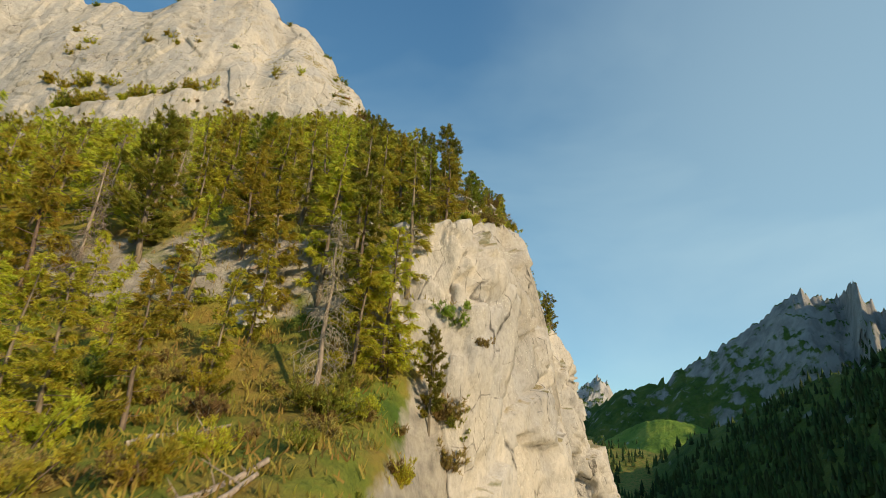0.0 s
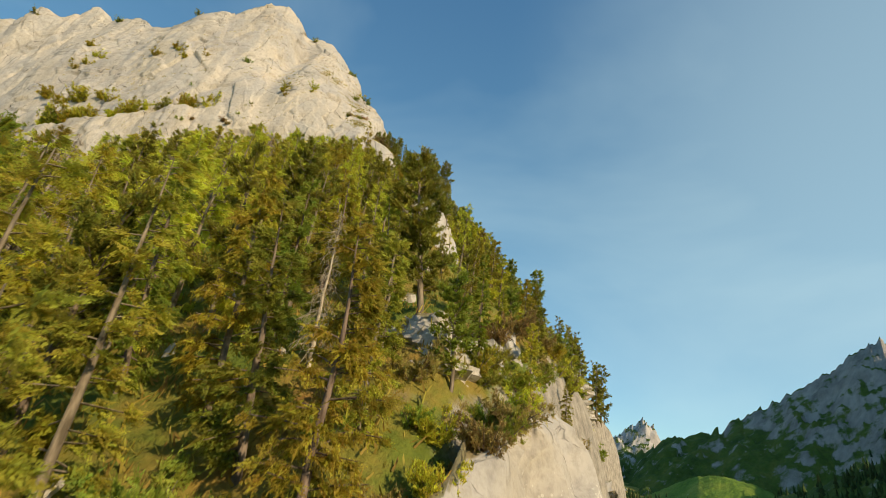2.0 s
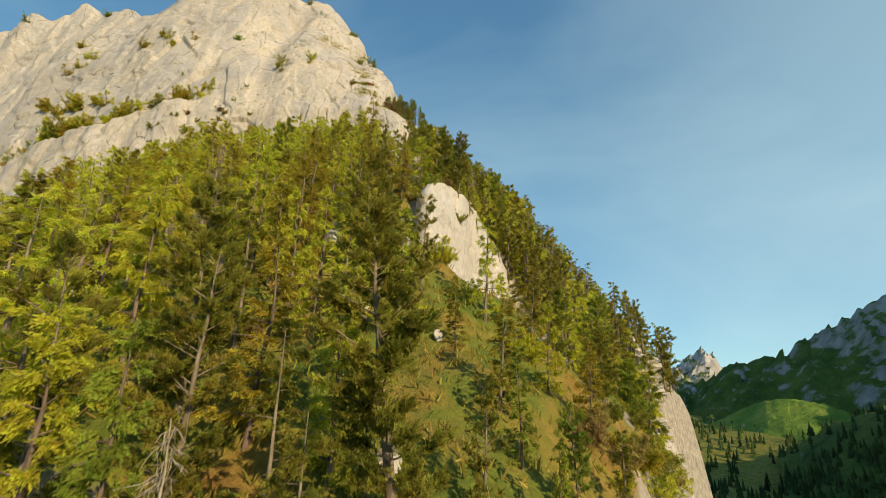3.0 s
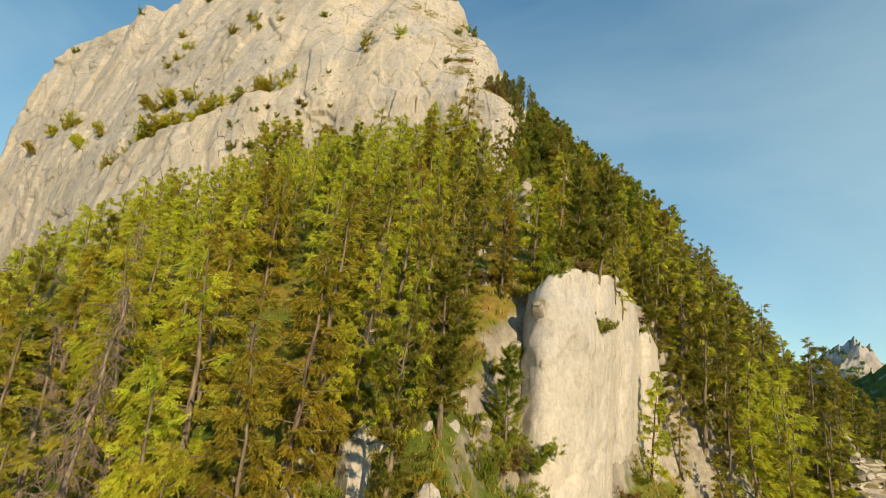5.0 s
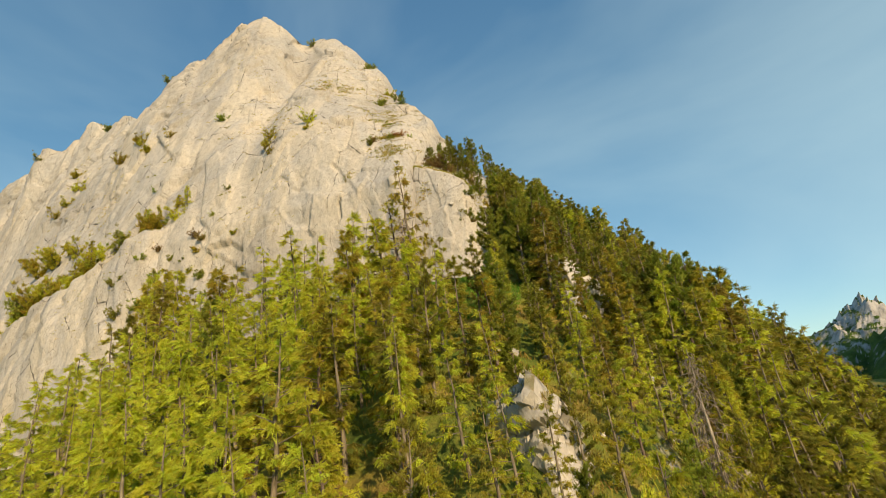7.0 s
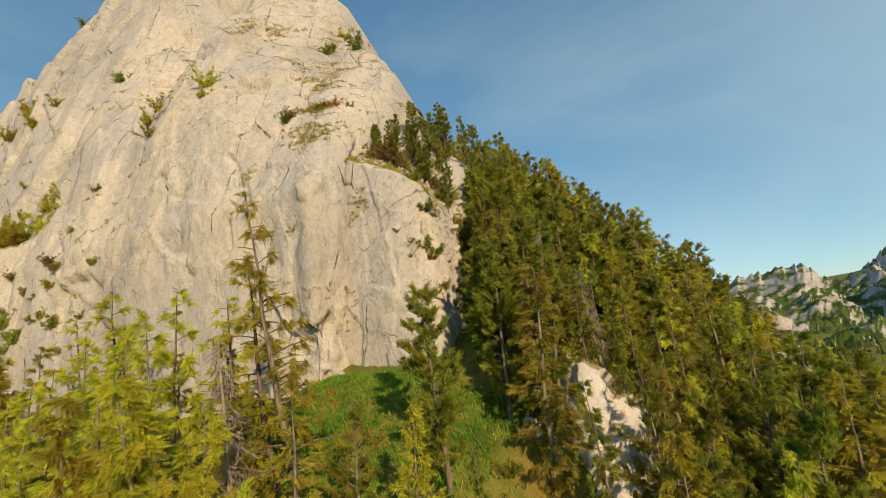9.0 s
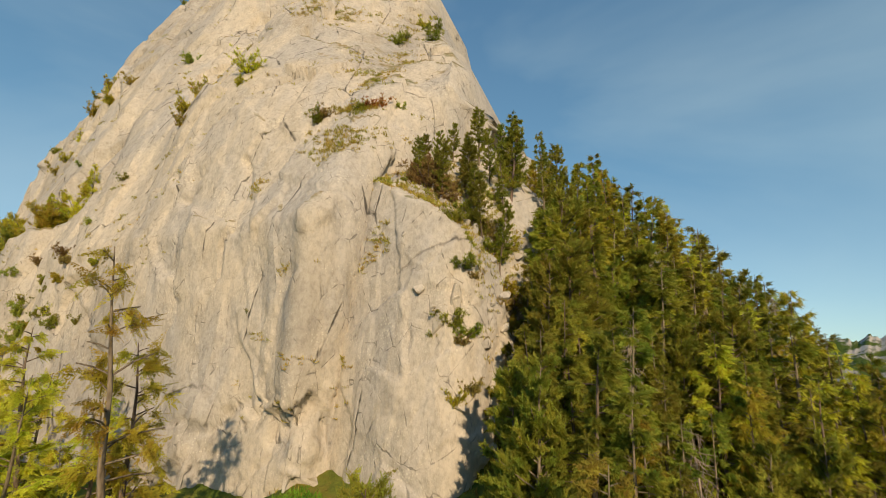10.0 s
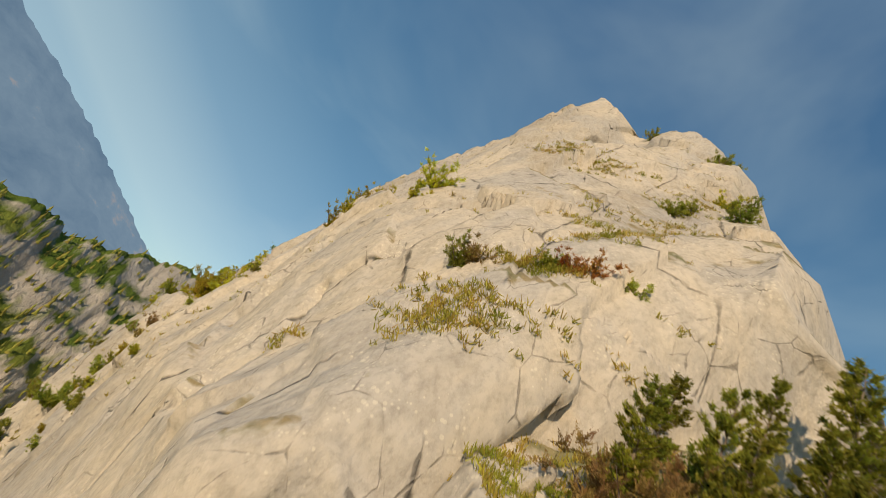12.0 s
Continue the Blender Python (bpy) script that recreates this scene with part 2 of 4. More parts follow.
RIDGE_WOOD = leaf_material("ridge_bushes", (0.16, 0.16, 0.03), (0.28, 0.22, 0.05), 0.2, ragged=False)


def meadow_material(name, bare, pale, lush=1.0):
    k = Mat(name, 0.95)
    # lush scales the grass brightness
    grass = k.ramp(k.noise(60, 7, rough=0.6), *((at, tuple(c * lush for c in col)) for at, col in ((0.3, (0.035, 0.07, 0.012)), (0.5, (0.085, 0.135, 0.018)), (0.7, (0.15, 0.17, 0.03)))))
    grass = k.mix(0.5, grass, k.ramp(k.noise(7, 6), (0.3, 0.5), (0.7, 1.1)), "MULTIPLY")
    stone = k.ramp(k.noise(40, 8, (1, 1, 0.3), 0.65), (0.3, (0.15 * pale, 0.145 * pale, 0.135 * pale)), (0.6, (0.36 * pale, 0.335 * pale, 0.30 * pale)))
    high = k.n.new("ShaderNodeSeparateXYZ")
    k.l.new(k.co, high.inputs[0])
    soil = k.maths("SUBTRACT", k.maths("ADD", k.normal_z(), k.maths("MULTIPLY", k.noise(45, 8, rough=0.65), 1.2)), k.maths("MULTIPLY", high.outputs["Z"], 0.0009))
    steep = k.ramp(k.maths("MULTIPLY", soil, 0.5), (0.49 + bare, 1.0), (0.56 + bare, 0.0))
    return k.done(k.mix(steep, grass, stone), ((k.noise(18, 8, (1, 1, 0.5), 0.68), 1.0, 9.0),))


MEADOW = meadow_material("mountain_meadow_and_scree", 0.0, 1.0)
CRAGS = meadow_material("pale_crags_and_meadow", 0.10, 1.5)
OLIVE_SLOPE = meadow_material("olive_slope_and_rock", 0.04, 1.5, 1.25)
# lit copy of the meadow: sunlight painted in by doubling its grass colour
SUNLIT_PASTURE = meadow_material("painted_sunlit_pasture_and_rock", 0.02, 1.5, 2.0)


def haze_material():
    """The far backdrop range: air haze and warm sunlit streaks painted as emission."""
    k = Mat("painted_haze_glow", 1.0)
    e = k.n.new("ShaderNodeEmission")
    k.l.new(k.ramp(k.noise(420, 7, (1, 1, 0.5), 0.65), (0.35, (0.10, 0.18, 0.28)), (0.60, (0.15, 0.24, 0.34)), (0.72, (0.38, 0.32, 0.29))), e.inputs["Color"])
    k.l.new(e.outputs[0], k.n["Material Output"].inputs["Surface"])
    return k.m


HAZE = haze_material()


# ---- building helpers ----
def mesh_of(name, verts, faces, material, smooth=False):
    me = bpy.data.meshes.new(name)
    me.from_pydata(verts if isinstance(verts, list) else verts.tolist(), [], faces)
    me.materials.append(material)
    if smooth:
        me.polygons.foreach_set("use_smooth", [True] * len(me.polygons))
    me.update()
    return me


def part(name, me, parent, label=""):
    ob = new(name, me)
    ob.parent = parent
    return tagged(ob, label)


def grid_faces(nu, nv):
    i = np.arange(nu * nv).reshape(nv, nu)
    return np.stack([i[:-1, :-1], i[:-1, 1:], i[1:, 1:], i[1:, :-1]], -1).reshape(-1, 4).tolist()


def spline(points, n):
    """n points along a Catmull-Rom curve through the points (rows of an array)."""
    p = np.asarray(points, float)
    p = np.vstack([2 * p[0] - p[1], p, 2 * p[-1] - p[-2]])
    s = np.linspace(0, len(p) - 3 - 1e-6, n)
    k, f = s.astype(int), (s % 1)[:, None]
    a, b, c, d = p[k], p[k + 1], p[k + 2], p[k + 3]
    return 0.5 * (2 * b + (c - a) * f + (2 * a - 5 * b + 4 * c - d) * f ** 2 + (3 * b - a - 3 * c + d) * f ** 3)


def smooth_noise(points, size, octaves=4, stretch=(1, 1, 1), seed=0.0):
    s = np.array(stretch) / size
    return np.array([noise.fractal(Vector((p[0] * s[0] + seed, p[1] * s[1], p[2] * s[2])), 0.85, 2.1, octaves) for p in points])


def ridged(points, size, octaves=4, stretch=(1, 1, 1), seed=0.0):
    s = np.array(stretch) / size
    return np.array([noise.ridged_multi_fractal(Vector((p[0] * s[0] + seed, p[1] * s[1], p[2] * s[2])), 0.9, 2.0, octaves, 1.0, 2.0) for p in points])


def blocks(points, size, stretch=(1, 1, 1), seed=0.0):
    """A height for each cell of a broken rock face."""
    s = np.array(stretch) / size
    return np.array([noise.cell(noise.voronoi(Vector((p[0] * s[0] + seed, p[1] * s[1], p[2] * s[2])))[1][0] * 7.3) for p in points])


def facets(points, size, stretch=(1, 1, 1), seed=0.0):
    """Plane-faced plates: each cell of the rock stands out by its own amount and tilts its own way."""
    s = np.array(stretch) / size
    out = np.empty(len(points))
    for i, p in enumerate(points):
        q = Vector((0.8 * p[0] * s[0] + 0.6 * p[2] * s[2] + seed, p[1] * s[1], -0.6 * p[0] * s[0] + 0.8 * p[2] * s[2]))
        c = noise.voronoi(q)[1][0]
        out[i] = noise.cell(c * 7.3) * 0.45 + (noise.cell_vector(c * 5.1) - Vector((0.5, 0.5, 0.5))).dot(q - c) * 1.6
    return out


def fractures(points, size, seed):
    """1 along the joints of the rock, which dip to one side, and 0 between them."""
    out = np.empty(len(points))
    w = smooth_noise(points, size * 0.4, 3, seed=seed) * 0.16
    for i, (x, y, z) in enumerate(points):
        u, v = 0.74 * x + 0.67 * z, -0.67 * x + 0.74 * z
        d = noise.voronoi(Vector((u * 0.38 / size + w[i] + seed, y * 0.5 / size, v * 1.15 / size + w[i])))[0]
        out[i] = math.exp(-((d[1] - d[0]) / 0.034) ** 2)
    return out


UPRIGHT = np.array([(0, 0), (0.35, 0.25), (0.7, 0.55), (0.92, 0.80), (1, 1)])


def cliff(name, foot, columns, profile, nu, nv, back, rough, label, seed=0.0, material=ROCK, bulges=(), beds=0.0):
    """A rock face: columns of (foot x, foot y, head x, head y, head z), run through by smooth curves, broken up by noise, and closed behind.
    profile: how far it leans back with its height, or the height at which an upright face begins to lean back. bulges: (x, z, width, height, how far out)."""
    c = spline(columns, nu)
    zs = np.linspace(0, 1, nv)
    z = foot + (c[:, 4] - foot)[None] * zs[:, None]
    if isinstance(profile, np.ndarray):
        fr = np.interp(zs, profile[:, 0], profile[:, 1])
        fr = np.convolve(np.pad(fr, 4, "edge"), np.ones(9) / 9, "valid") if nv > 60 else fr
        fr[0], fr[-1] = 0, 1
        fr = fr[:, None]
    else:
        fr = 0.1 * np.clip((z - foot) / (profile - foot), 0, 1) + 0.9 * np.clip((z - profile) / (c[:, 4] - profile)[None], 0, 1)
    x = c[None, :, 0] + (c[:, 2] - c[:, 0])[None] * fr
    y = c[None, :, 1] + (c[:, 3] - c[:, 1])[None] * fr
    for bx, bz, bw, bh, out in bulges:
        y = y - out * np.exp(-((x - bx) / bw) ** 2 - ((z - bz) / bh) ** 2)
    p = np.stack([x, y, z], -1)
    du, dv = np.gradient(p, axis=1), np.gradient(p, axis=0)
    n = np.cross(du, dv)
    n /= np.linalg.norm(n, axis=2, keepdims=True) + 1e-9
    q = p.reshape(-1, 3)
    a, b, d = rough
    bent = q + smooth_noise(q, 5, 3, seed=seed + 2)[:, None] * 0.35
    push = 0.5 * a * smooth_noise(q, 22, 3, (1, 1, 0.5), seed) + 0.8 * a * facets(bent, 15, (1, 1, 0.6), seed) + 0.5 * a * facets(bent, 5.5, (1, 1, 0.6), seed + 4) + b * (ridged(q, 9, 4, (1, 1, 0.35), seed) - 1.2) * 0.6
    push += d * (blocks(q + smooth_noise(q, 3, 2)[:, None] * 0.5, 4.5, (1, 1, 0.45), seed) + 0.3 * blocks(q, 1.9, (1, 1, 0.5), seed + 5)) + 0.12 * d * smooth_noise(q, 1.2, 3, (1, 1, 0.6), seed)
    if beds:      # level beds, broken into steps
        push += beds * (blocks(bent, 2.6, (0.4, 0.4, 1.9), seed + 7) + 0.4 * blocks(bent, 1.1, (0.5, 0.5, 1.6), seed + 9))
    patch = np.clip(smooth_noise(q, 17, 2, seed=seed + 8) * 3 + 0.3, 0, 1)
    push -= (a * 0.42 * fractures(q, 13, seed) + a * 0.20 * fractures(q, 5.0, seed + 3)) * patch
    p = p + n * push.reshape(nv, nu)[..., None]
    # the crown of the rock and its back
    top = p[-1]
    wavy = smooth_noise(top, 6, 3, seed=seed)
    rows = [p]
    for step, drop in back:
        r = top.copy()
        r[:, 1] += abs(step)
        r[:, 0] += min(step, 0)
        r[:, 2] += drop + wavy * 1.2
        rows.append(r[None])
    p = np.concatenate(rows)
    me = mesh_of(name, p.reshape(-1, 3), grid_faces(nu, len(p)), material, True)
    if beds:
        me.set_sharp_from_angle(angle=radians(32))
    return tagged(new(name, me), label, "rock face", kind="structure")


# ---- the shape of the ground ----
def soft(v, w):
    return w * np.logaddexp(0, v / w)


def ground_z(x, y):
    """Height of the mountainside: it climbs with y, falls away to the valley on the +x side, and ends in a spur."""
    x, y = np.asarray(x, float), np.asarray(y, float)
    f = np.interp(y, [-400, -60, -20, 0, 11, 24, 30, 34, 44, 50, 62, 76, 84, 96, 107, 119, 130, 145, 160, 168, 185, 270], [-40, 45, 84, 92.5, 95.8, 100.8, 104.4, 112.6, 120.4, 126, 134, 144, 149.5, 156.5, 162.5, 168.5, 172.5, 177, 181, 179, 165, 50])
    f = f + np.interp(y, [96, 107, 119, 130, 145, 160], [0.5, 0.6, 1.0, 1.5, 2.5, 5]) / (1 + np.exp(np.clip((x + 21) / 1.5, -50, 50)))
    wall = np.interp(y, [74, 83, 107], [-6, -3.8, -0.2])
    f = f - 13 / (1 + np.exp(np.clip(-(x - wall + 2.2) / 0.45, -50, 50))) * np.clip((y - 72) / 4, 0, 1) * np.clip((112 - y) / 8, 0, 1)
    f = f - 6 / (1 + np.exp(np.clip(-(x + 9.0) / 0.8, -50, 50))) * np.clip((y - 63) / 6, 0, 1) * np.clip((79 - y) / 4, 0, 1)      # the hollow below the white wall
    f = f - 10 / (1 + np.exp(np.clip(-(x - 1.5) / 2.5, -50, 50))) * np.clip((y - 98) / 8, 0, 1) * np.clip((133 - y) / 6, 0, 1)      # the gully below the spur
    edge = np.interp(y, [44, 50, 62, 76, 84, 100, 119, 135, 150], [6, 2, -1, -6, -7, -15, -18.5, -19, -18])
    brink = np.interp(y, [0, 10, 20, 26, 32, 44, 57, 64, 80, 108, 124, 136, 160], [-3, -0.5, 0.6, 0.4, 1.8, 6.6, 11, 14, 16, 17.5, 22, 28, 40])
    f = f - 1.05 * soft(x - edge, 3.0) * np.clip((y - 40) / 10, 0, 1) - 6.0 * soft(x - brink + 1.5, 0.6)
    f = f + 15 * np.exp(-((x + 32) / 6) ** 2 - ((y - 147) / 10) ** 2)      # the saddle behind the buttress
    return f - 0.28 * soft(-75 - x, 12)


VALLEY = np.array([(-4800, 300), (-1500, 60), (-600, -60), (-250, 20), (60, 20), (180, 25), (320, 35), (520, 100), (800, 190), (1300, 330), (4800, 500)])


def land_z(x, y):
    x, y = np.asarray(x, float), np.asarray(y, float)
    valley = np.interp(x - 0.25 * y, VALLEY[:, 0], VALLEY[:, 1]) + np.interp(y, [-4800, -1500, 0, 600, 1300, 4800], [200, -80, -20, -30, 30, 200])
    g = ground_z(x, y)
    near = np.maximum(g, valley)
    return near


def axis(near0, near1, step, far):
    a = list(np.arange(near0, near1, step))
    lo, hi, s = [near0], [a[-1]], step
    while hi[-1] < far:
        s = min(s * 1.22, 160)
        hi.append(hi[-1] + s)
        lo.append(lo[-1] - s)
    return np.array(lo[:0:-1] + a + hi[1:])


gx, gy = axis(-80, 50, 0.8, 4800), axis(-10, 160, 0.8, 4800)
X, Y = np.meshgrid(gx, gy)
Z = land_z(X, Y)
q = np.stack([X.ravel(), Y.ravel(), Z.ravel()], -1)
far = np.clip(np.hypot(q[:, 0], q[:, 1] - 60) / 400, 0, 1)
q[:, 2] += (1 - far) * (1.4 * smooth_noise(q, 11, 4) + 0.5 * (ridged(q, 5, 3) - 1.2)) + far * 32 * smooth_noise(q, 420, 5)
ground = tagged(new("ground", mesh_of("ground", q, grid_faces(len(gx), len(gy)), TURF, True)), "steep alpine turf slope, green and ochre, strewn with pale limestone", "ground", kind="structure")
GROUND_GRID = q[:, 2].reshape(X.shape)


def on_ground(x, y):
    """The height of the ground mesh at a place of the plan."""
    i = min(max(np.searchsorted(gx, x) - 1, 0), len(gx) - 2)
    j = min(max(np.searchsorted(gy, y) - 1, 0), len(gy) - 2)
    a, b = (x - gx[i]) / (gx[i + 1] - gx[i]), (y - gy[j]) / (gy[j + 1] - gy[j])
    g = GROUND_GRID
    return float((g[j, i] * (1 - a) + g[j, i + 1] * a) * (1 - b) + (g[j + 1, i] * (1 - a) + g[j + 1, i + 1] * a) * b)


# ---- rock faces ----
# the skyline of the tower from west to east, and the line of its foot as (place along the skyline, x, y)
CREST = np.array([(-380, 215, 215), (-300, 185, 214), (-264, 152, 216), (-258, 141, 226), (-248, 142, 246), (-241, 145, 256), (-227, 146.5, 258.5), (-206, 147.5, 262), (-197, 147, 268), (-188, 150, 265), (-179, 153, 275.5), (-168, 152, 267), (-151, 150, 264),
                  (-140.5, 148, 257.5), (-127.6, 146, 257.5), (-115, 144, 262), (-104.6, 143, 260), (-99, 146, 267), (-90, 150, 273.5), (-83, 152, 268), (-80.5, 158, 264.5), (-72.4, 160.6, 264.8), (-67, 160, 259), (-59.4, 158, 247.5), (-53.7, 155.5, 238.5), (-48, 150.5, 225.5), (-39.4, 144, 214.5), (-35, 138.5, 205.5), (-36, 152, 205), (-55, 190, 220)])
FEET = np.array([(0, -380, 210), (2, -264, 150), (3, -257, 138), (6, -226, 136), (10, -175, 127), (12, -148, 120), (14, -124, 117.5), (16, -97, 114.5), (18, -74, 115), (21, -57, 117.5), (23, -45.5, 119.5), (24, -41, 120.5), (25, -37.5, 121.2), (26, -35.4, 122.6), (27, -36, 132.5), (28, -36, 150), (29, -55, 195)])
steps = np.arange(len(CREST))
tower = cliff("summit_tower", 150, np.column_stack([np.interp(steps, FEET[:, 0], FEET[:, 1]), np.interp(steps, FEET[:, 0], FEET[:, 2]), CREST]),
              190.0, 560, 250, [(3.5, 0.2), (12, -5), (40, -60), (70, -130)], (1.35, 0.05, 0.16), "pale cream limestone summit tower with cracks and grassy ledges", 3.1,
              bulges=((-58, 210, 12, 14, 6.0), (-60, 229, 9, 10, 5.0), (-45, 202, 8, 8, 2.5), (-112, 232, 20, 16, 3.0), (-150, 225, 18, 22, 4.0), (-76, 240, 5, 14, -2.5)))
pillar = cliff("buttress", 150, [
    (-43, 128, -42, 133, 197.5), (-38, 125.6, -37.5, 129.4, 195.0), (-33.4, 124.6, -33.2, 128.4, 192.2), (-29, 123.8, -29, 128.6, 189.8), (-26, 124.8, -26.2, 130.4, 186.6), (-26, 134, -26.8, 135.5, 181), (-30, 144, -31, 144, 178), (-38, 156, -38, 155, 180)],
    UPRIGHT, 200, 200, [(2.2, 0.8), (6, 3.6), (12, 6)], (0.55, 0.08, 0.16), "pale limestone buttress leaning against the summit tower", 9.4)
shoulder = cliff("western_shoulder", 130, [
    (-185, 130, -185, 134, 172), (-158, 119, -157, 125, 178), (-130, 111, -128, 118, 184), (-105, 109.5, -103, 115.5, 188), (-88, 111, -87, 117.5, 193), (-77, 117, -76, 124, 198)],
    UPRIGHT, 170, 90, [(2.5, 0.8), (6, 3.0), (10, 7)], (0.9, 0.5, 0.5), "limestone shoulder below the summit tower, bushes along its ledge", 5.5)
lower = cliff("lower_crag", 40, [
    (-70, 36, -68, 40, 100), (-30, 35, -30, 39, 104), (-14, 33, -13, 37, 107), (-9.6, 28, -9.2, 32.6, 111.4), (-7.4, 29, -7.2, 33, 111.8), (-5.6, 33.5, -5.4, 35.5, 110.5), (-3.4, 25, -3.4, 30.2, 111.8), (1, 25, -0.4, 31, 112.4), (5, 27, 1.4, 33, 113.2), (14, 40, 4.8, 43.8, 117.6), (19, 52, 8.0, 55, 116),
    (13, 59, 8.2, 61.5, 114), (14, 60, 9.0, 63, 115), (27, 60, 15.0, 65, 112), (25, 74, 15, 82, 116), (26, 98, 16, 112, 120), (31, 118, 22, 128, 122), (37, 136, 28, 140, 116), (42, 165, 34, 165, 100)],
    UPRIGHT, 420, 240, [(1.0, 0.3), (2.5, -1.0), (5, -7)], (1.9, 0.8, 0.8), "pale limestone crag with vertical grooves, trees along its top", 1.7)
middle = cliff("white_wall", 112, [
    (-16, 85, -15, 86, 141), (-12, 79, -12, 81.4, 141.5), (-9.2, 75.6, -9.4, 78.4, 143.0), (-6.9, 74.0, -7.3, 77.0, 146.0), (-4.6, 80, -5.2, 82, 146.8), (-3.8, 88, -4.4, 89.4, 147.6), (-2.2, 98, -2.8, 99, 145.0), (-0.8, 107, -1.4, 107.8, 141.6), (-3, 116, -4, 115, 142)],
    UPRIGHT, 200, 120, [(1.0, 0.2), (-2, -0.8), (-4, -5)], (0.5, 0.05, 0.12), "smooth white limestone wall below a wooded ledge", 6.2, WHITE_ROCK)
spur_crag = cliff("spur_crag", 105, [
    (-4, 124, -3, 129, 128), (2, 123, 2, 127, 131), (7, 126, 7, 131, 133), (11, 131, 11, 137, 136), (16, 132, 15, 141, 138), (22, 122, 21, 128, 133), (27, 130, 25, 136, 131)],
    UPRIGHT, 150, 100, [(1.5, 0.3), (4, 1.6), (8, 4)], (1.4, 0.25, 1.1), "broken limestone ledges below the wooded spur", 4.6, beds=1.3)
lip_crag = cliff("lip_crag", 112, [
    (-2.6, 43.5, -2.4, 46, 120.6), (0, 41.4, 0, 44.2, 121.0), (2.4, 41, 2.4, 43.8, 120.6), (4.6, 43.4, 4.4, 46, 120.4), (6.4, 47.4, 6.0, 49.4, 120.2)],
    UPRIGHT, 90, 70, [(0.8, 0.2), (2.5, -0.2), (5, -2)], (0.7, 0.08, 0.6), "stepped limestone ledges on the lip of the crag", 5.9, beds=0.45)
wood_crag = cliff("wood_crag", 156, [
    (-18.4, 124, -18, 126, 172), (-16.4, 121.4, -16.2, 124, 172.6), (-14.6, 121, -14.6, 123.6, 171.6), (-13.2, 122, -13.2, 124.6, 169.6), (-12.2, 126, -12.2, 127, 167)],
    UPRIGHT, 90, 110, [(0.8, 0.2), (2.5, 0.0), (5, -1)], (0.7, 0.05, 0.20), "white limestone slab in the spruce wood", 7.4, WHITE_ROCK)
slope_crag = cliff("slope_crag", 142, [
    (-18, 95.5, -17.6, 97, 156.6), (-16, 93.4, -15.8, 95.4, 158.4), (-14.2, 91.8, -14.2, 94.2, 158.2), (-12.6, 91, -12.8, 93.2, 156.6), (-11.4, 93.6, -11.6, 94.6, 154)],
    UPRIGHT, 90, 110, [(0.8, 0.2), (3, -0.6), (6, -2)], (0.6, 0.08, 0.4), "grey banded limestone step on the wooded slope", 2.9, beds=0.4)
outcrop = cliff("eastern_outcrop", 140, [
    (-10, 154, -9, 157, 171), (-5, 147, -4.5, 151, 172), (-1, 145, -1, 149, 171), (3, 146, 1.5, 150.5, 167), (8, 152, 6, 154, 161)],
    UPRIGHT, 110, 110, [(2, 0.4), (6, 0.0), (10, -4)], (2.6, 1.2, 1.6), "broken limestone outcrop on the wooded spur", 8.8, beds=1.0)

# ---- distant mountains ----


def mountain(name, crest, depth, foot, nu, nv, rough, label, material, seed, middle=(0, 0)):
    """A range: a crest line of (bearing in degrees, distance, height) with flanks that run out towards the viewer and behind."""
    c = spline(crest, nu)
    b = np.radians(c[:, 0])
    top = np.stack([middle[0] + c[:, 1] * np.sin(b), middle[1] + c[:, 1] * np.cos(b), c[:, 2]], -1)
    way = -np.stack([np.sin(b), np.cos(b), 0 * b], -1)
    s = np.concatenate([np.linspace(-0.6, 0, nv // 3, endpoint=False), np.linspace(0, 1, nv)])
    p = top[None] + way[None] * (s * depth)[:, None, None]
    p[..., 2] = foot + (c[:, 2] - foot)[None] * (1 - np.abs(s)[:, None]) ** 1.15
    q = p.reshape(-1, 3)
    h = rough * (ridged(q, depth * 0.33, 6, (1, 1, 0.6), seed) - 1.1) + 0.3 * rough * smooth_noise(q, depth * 0.05, 4, seed=seed)
    h *= np.repeat(0.15 + 0.85 * np.clip(np.abs(s) * 5, 0, 1), nu)
    h += np.repeat(np.exp(-np.abs(s) * 9), nu) * rough * 0.5 * (np.tile(ridged(top, depth * 0.06, 4, seed=seed), len(s)) - 1.2)
    q = q + np.outer(h, (0, 0, 1)) + np.outer(h * 0.4, (1, 0.3, 0))
    return tagged(new(name, mesh_of(name, q, grid_faces(nu, len(s)), material, True)), label, "mountain", kind="structure")


mountain("eastern_mountain", [(14, 1750, 100), (18.8, 1700, 191), (24.6, 1650, 255), (30.5, 1600, 338), (34.6, 1560, 411), (37.4, 1540, 457), (39, 1550, 450), (40.5, 1560, 440), (42, 1400, 433), (43.4, 1380, 362), (47, 1330, 400), (52, 1300, 360), (65, 1300, 280), (85, 1400, 220)],
         620, -60, 300, 110, 46, "dark rocky mountain with green flanks and a jagged crest", MEADOW, 2.2)
# from bearing 54 on the crest is out of view, raised to shade the valley
mountain("eastern_foothill", [(22, 900, 40), (26, 880, 85), (31, 830, 118), (37, 760, 160), (42, 700, 184), (54, 660, 280), (72, 660, 380), (92, 700, 390), (106, 740, 260), (118, 800, 80)],
         480, -40, 160, 60, 12, "shaded green foothill with scattered woods, its unseen end raised to shade the valley", MEADOW, 5.2)
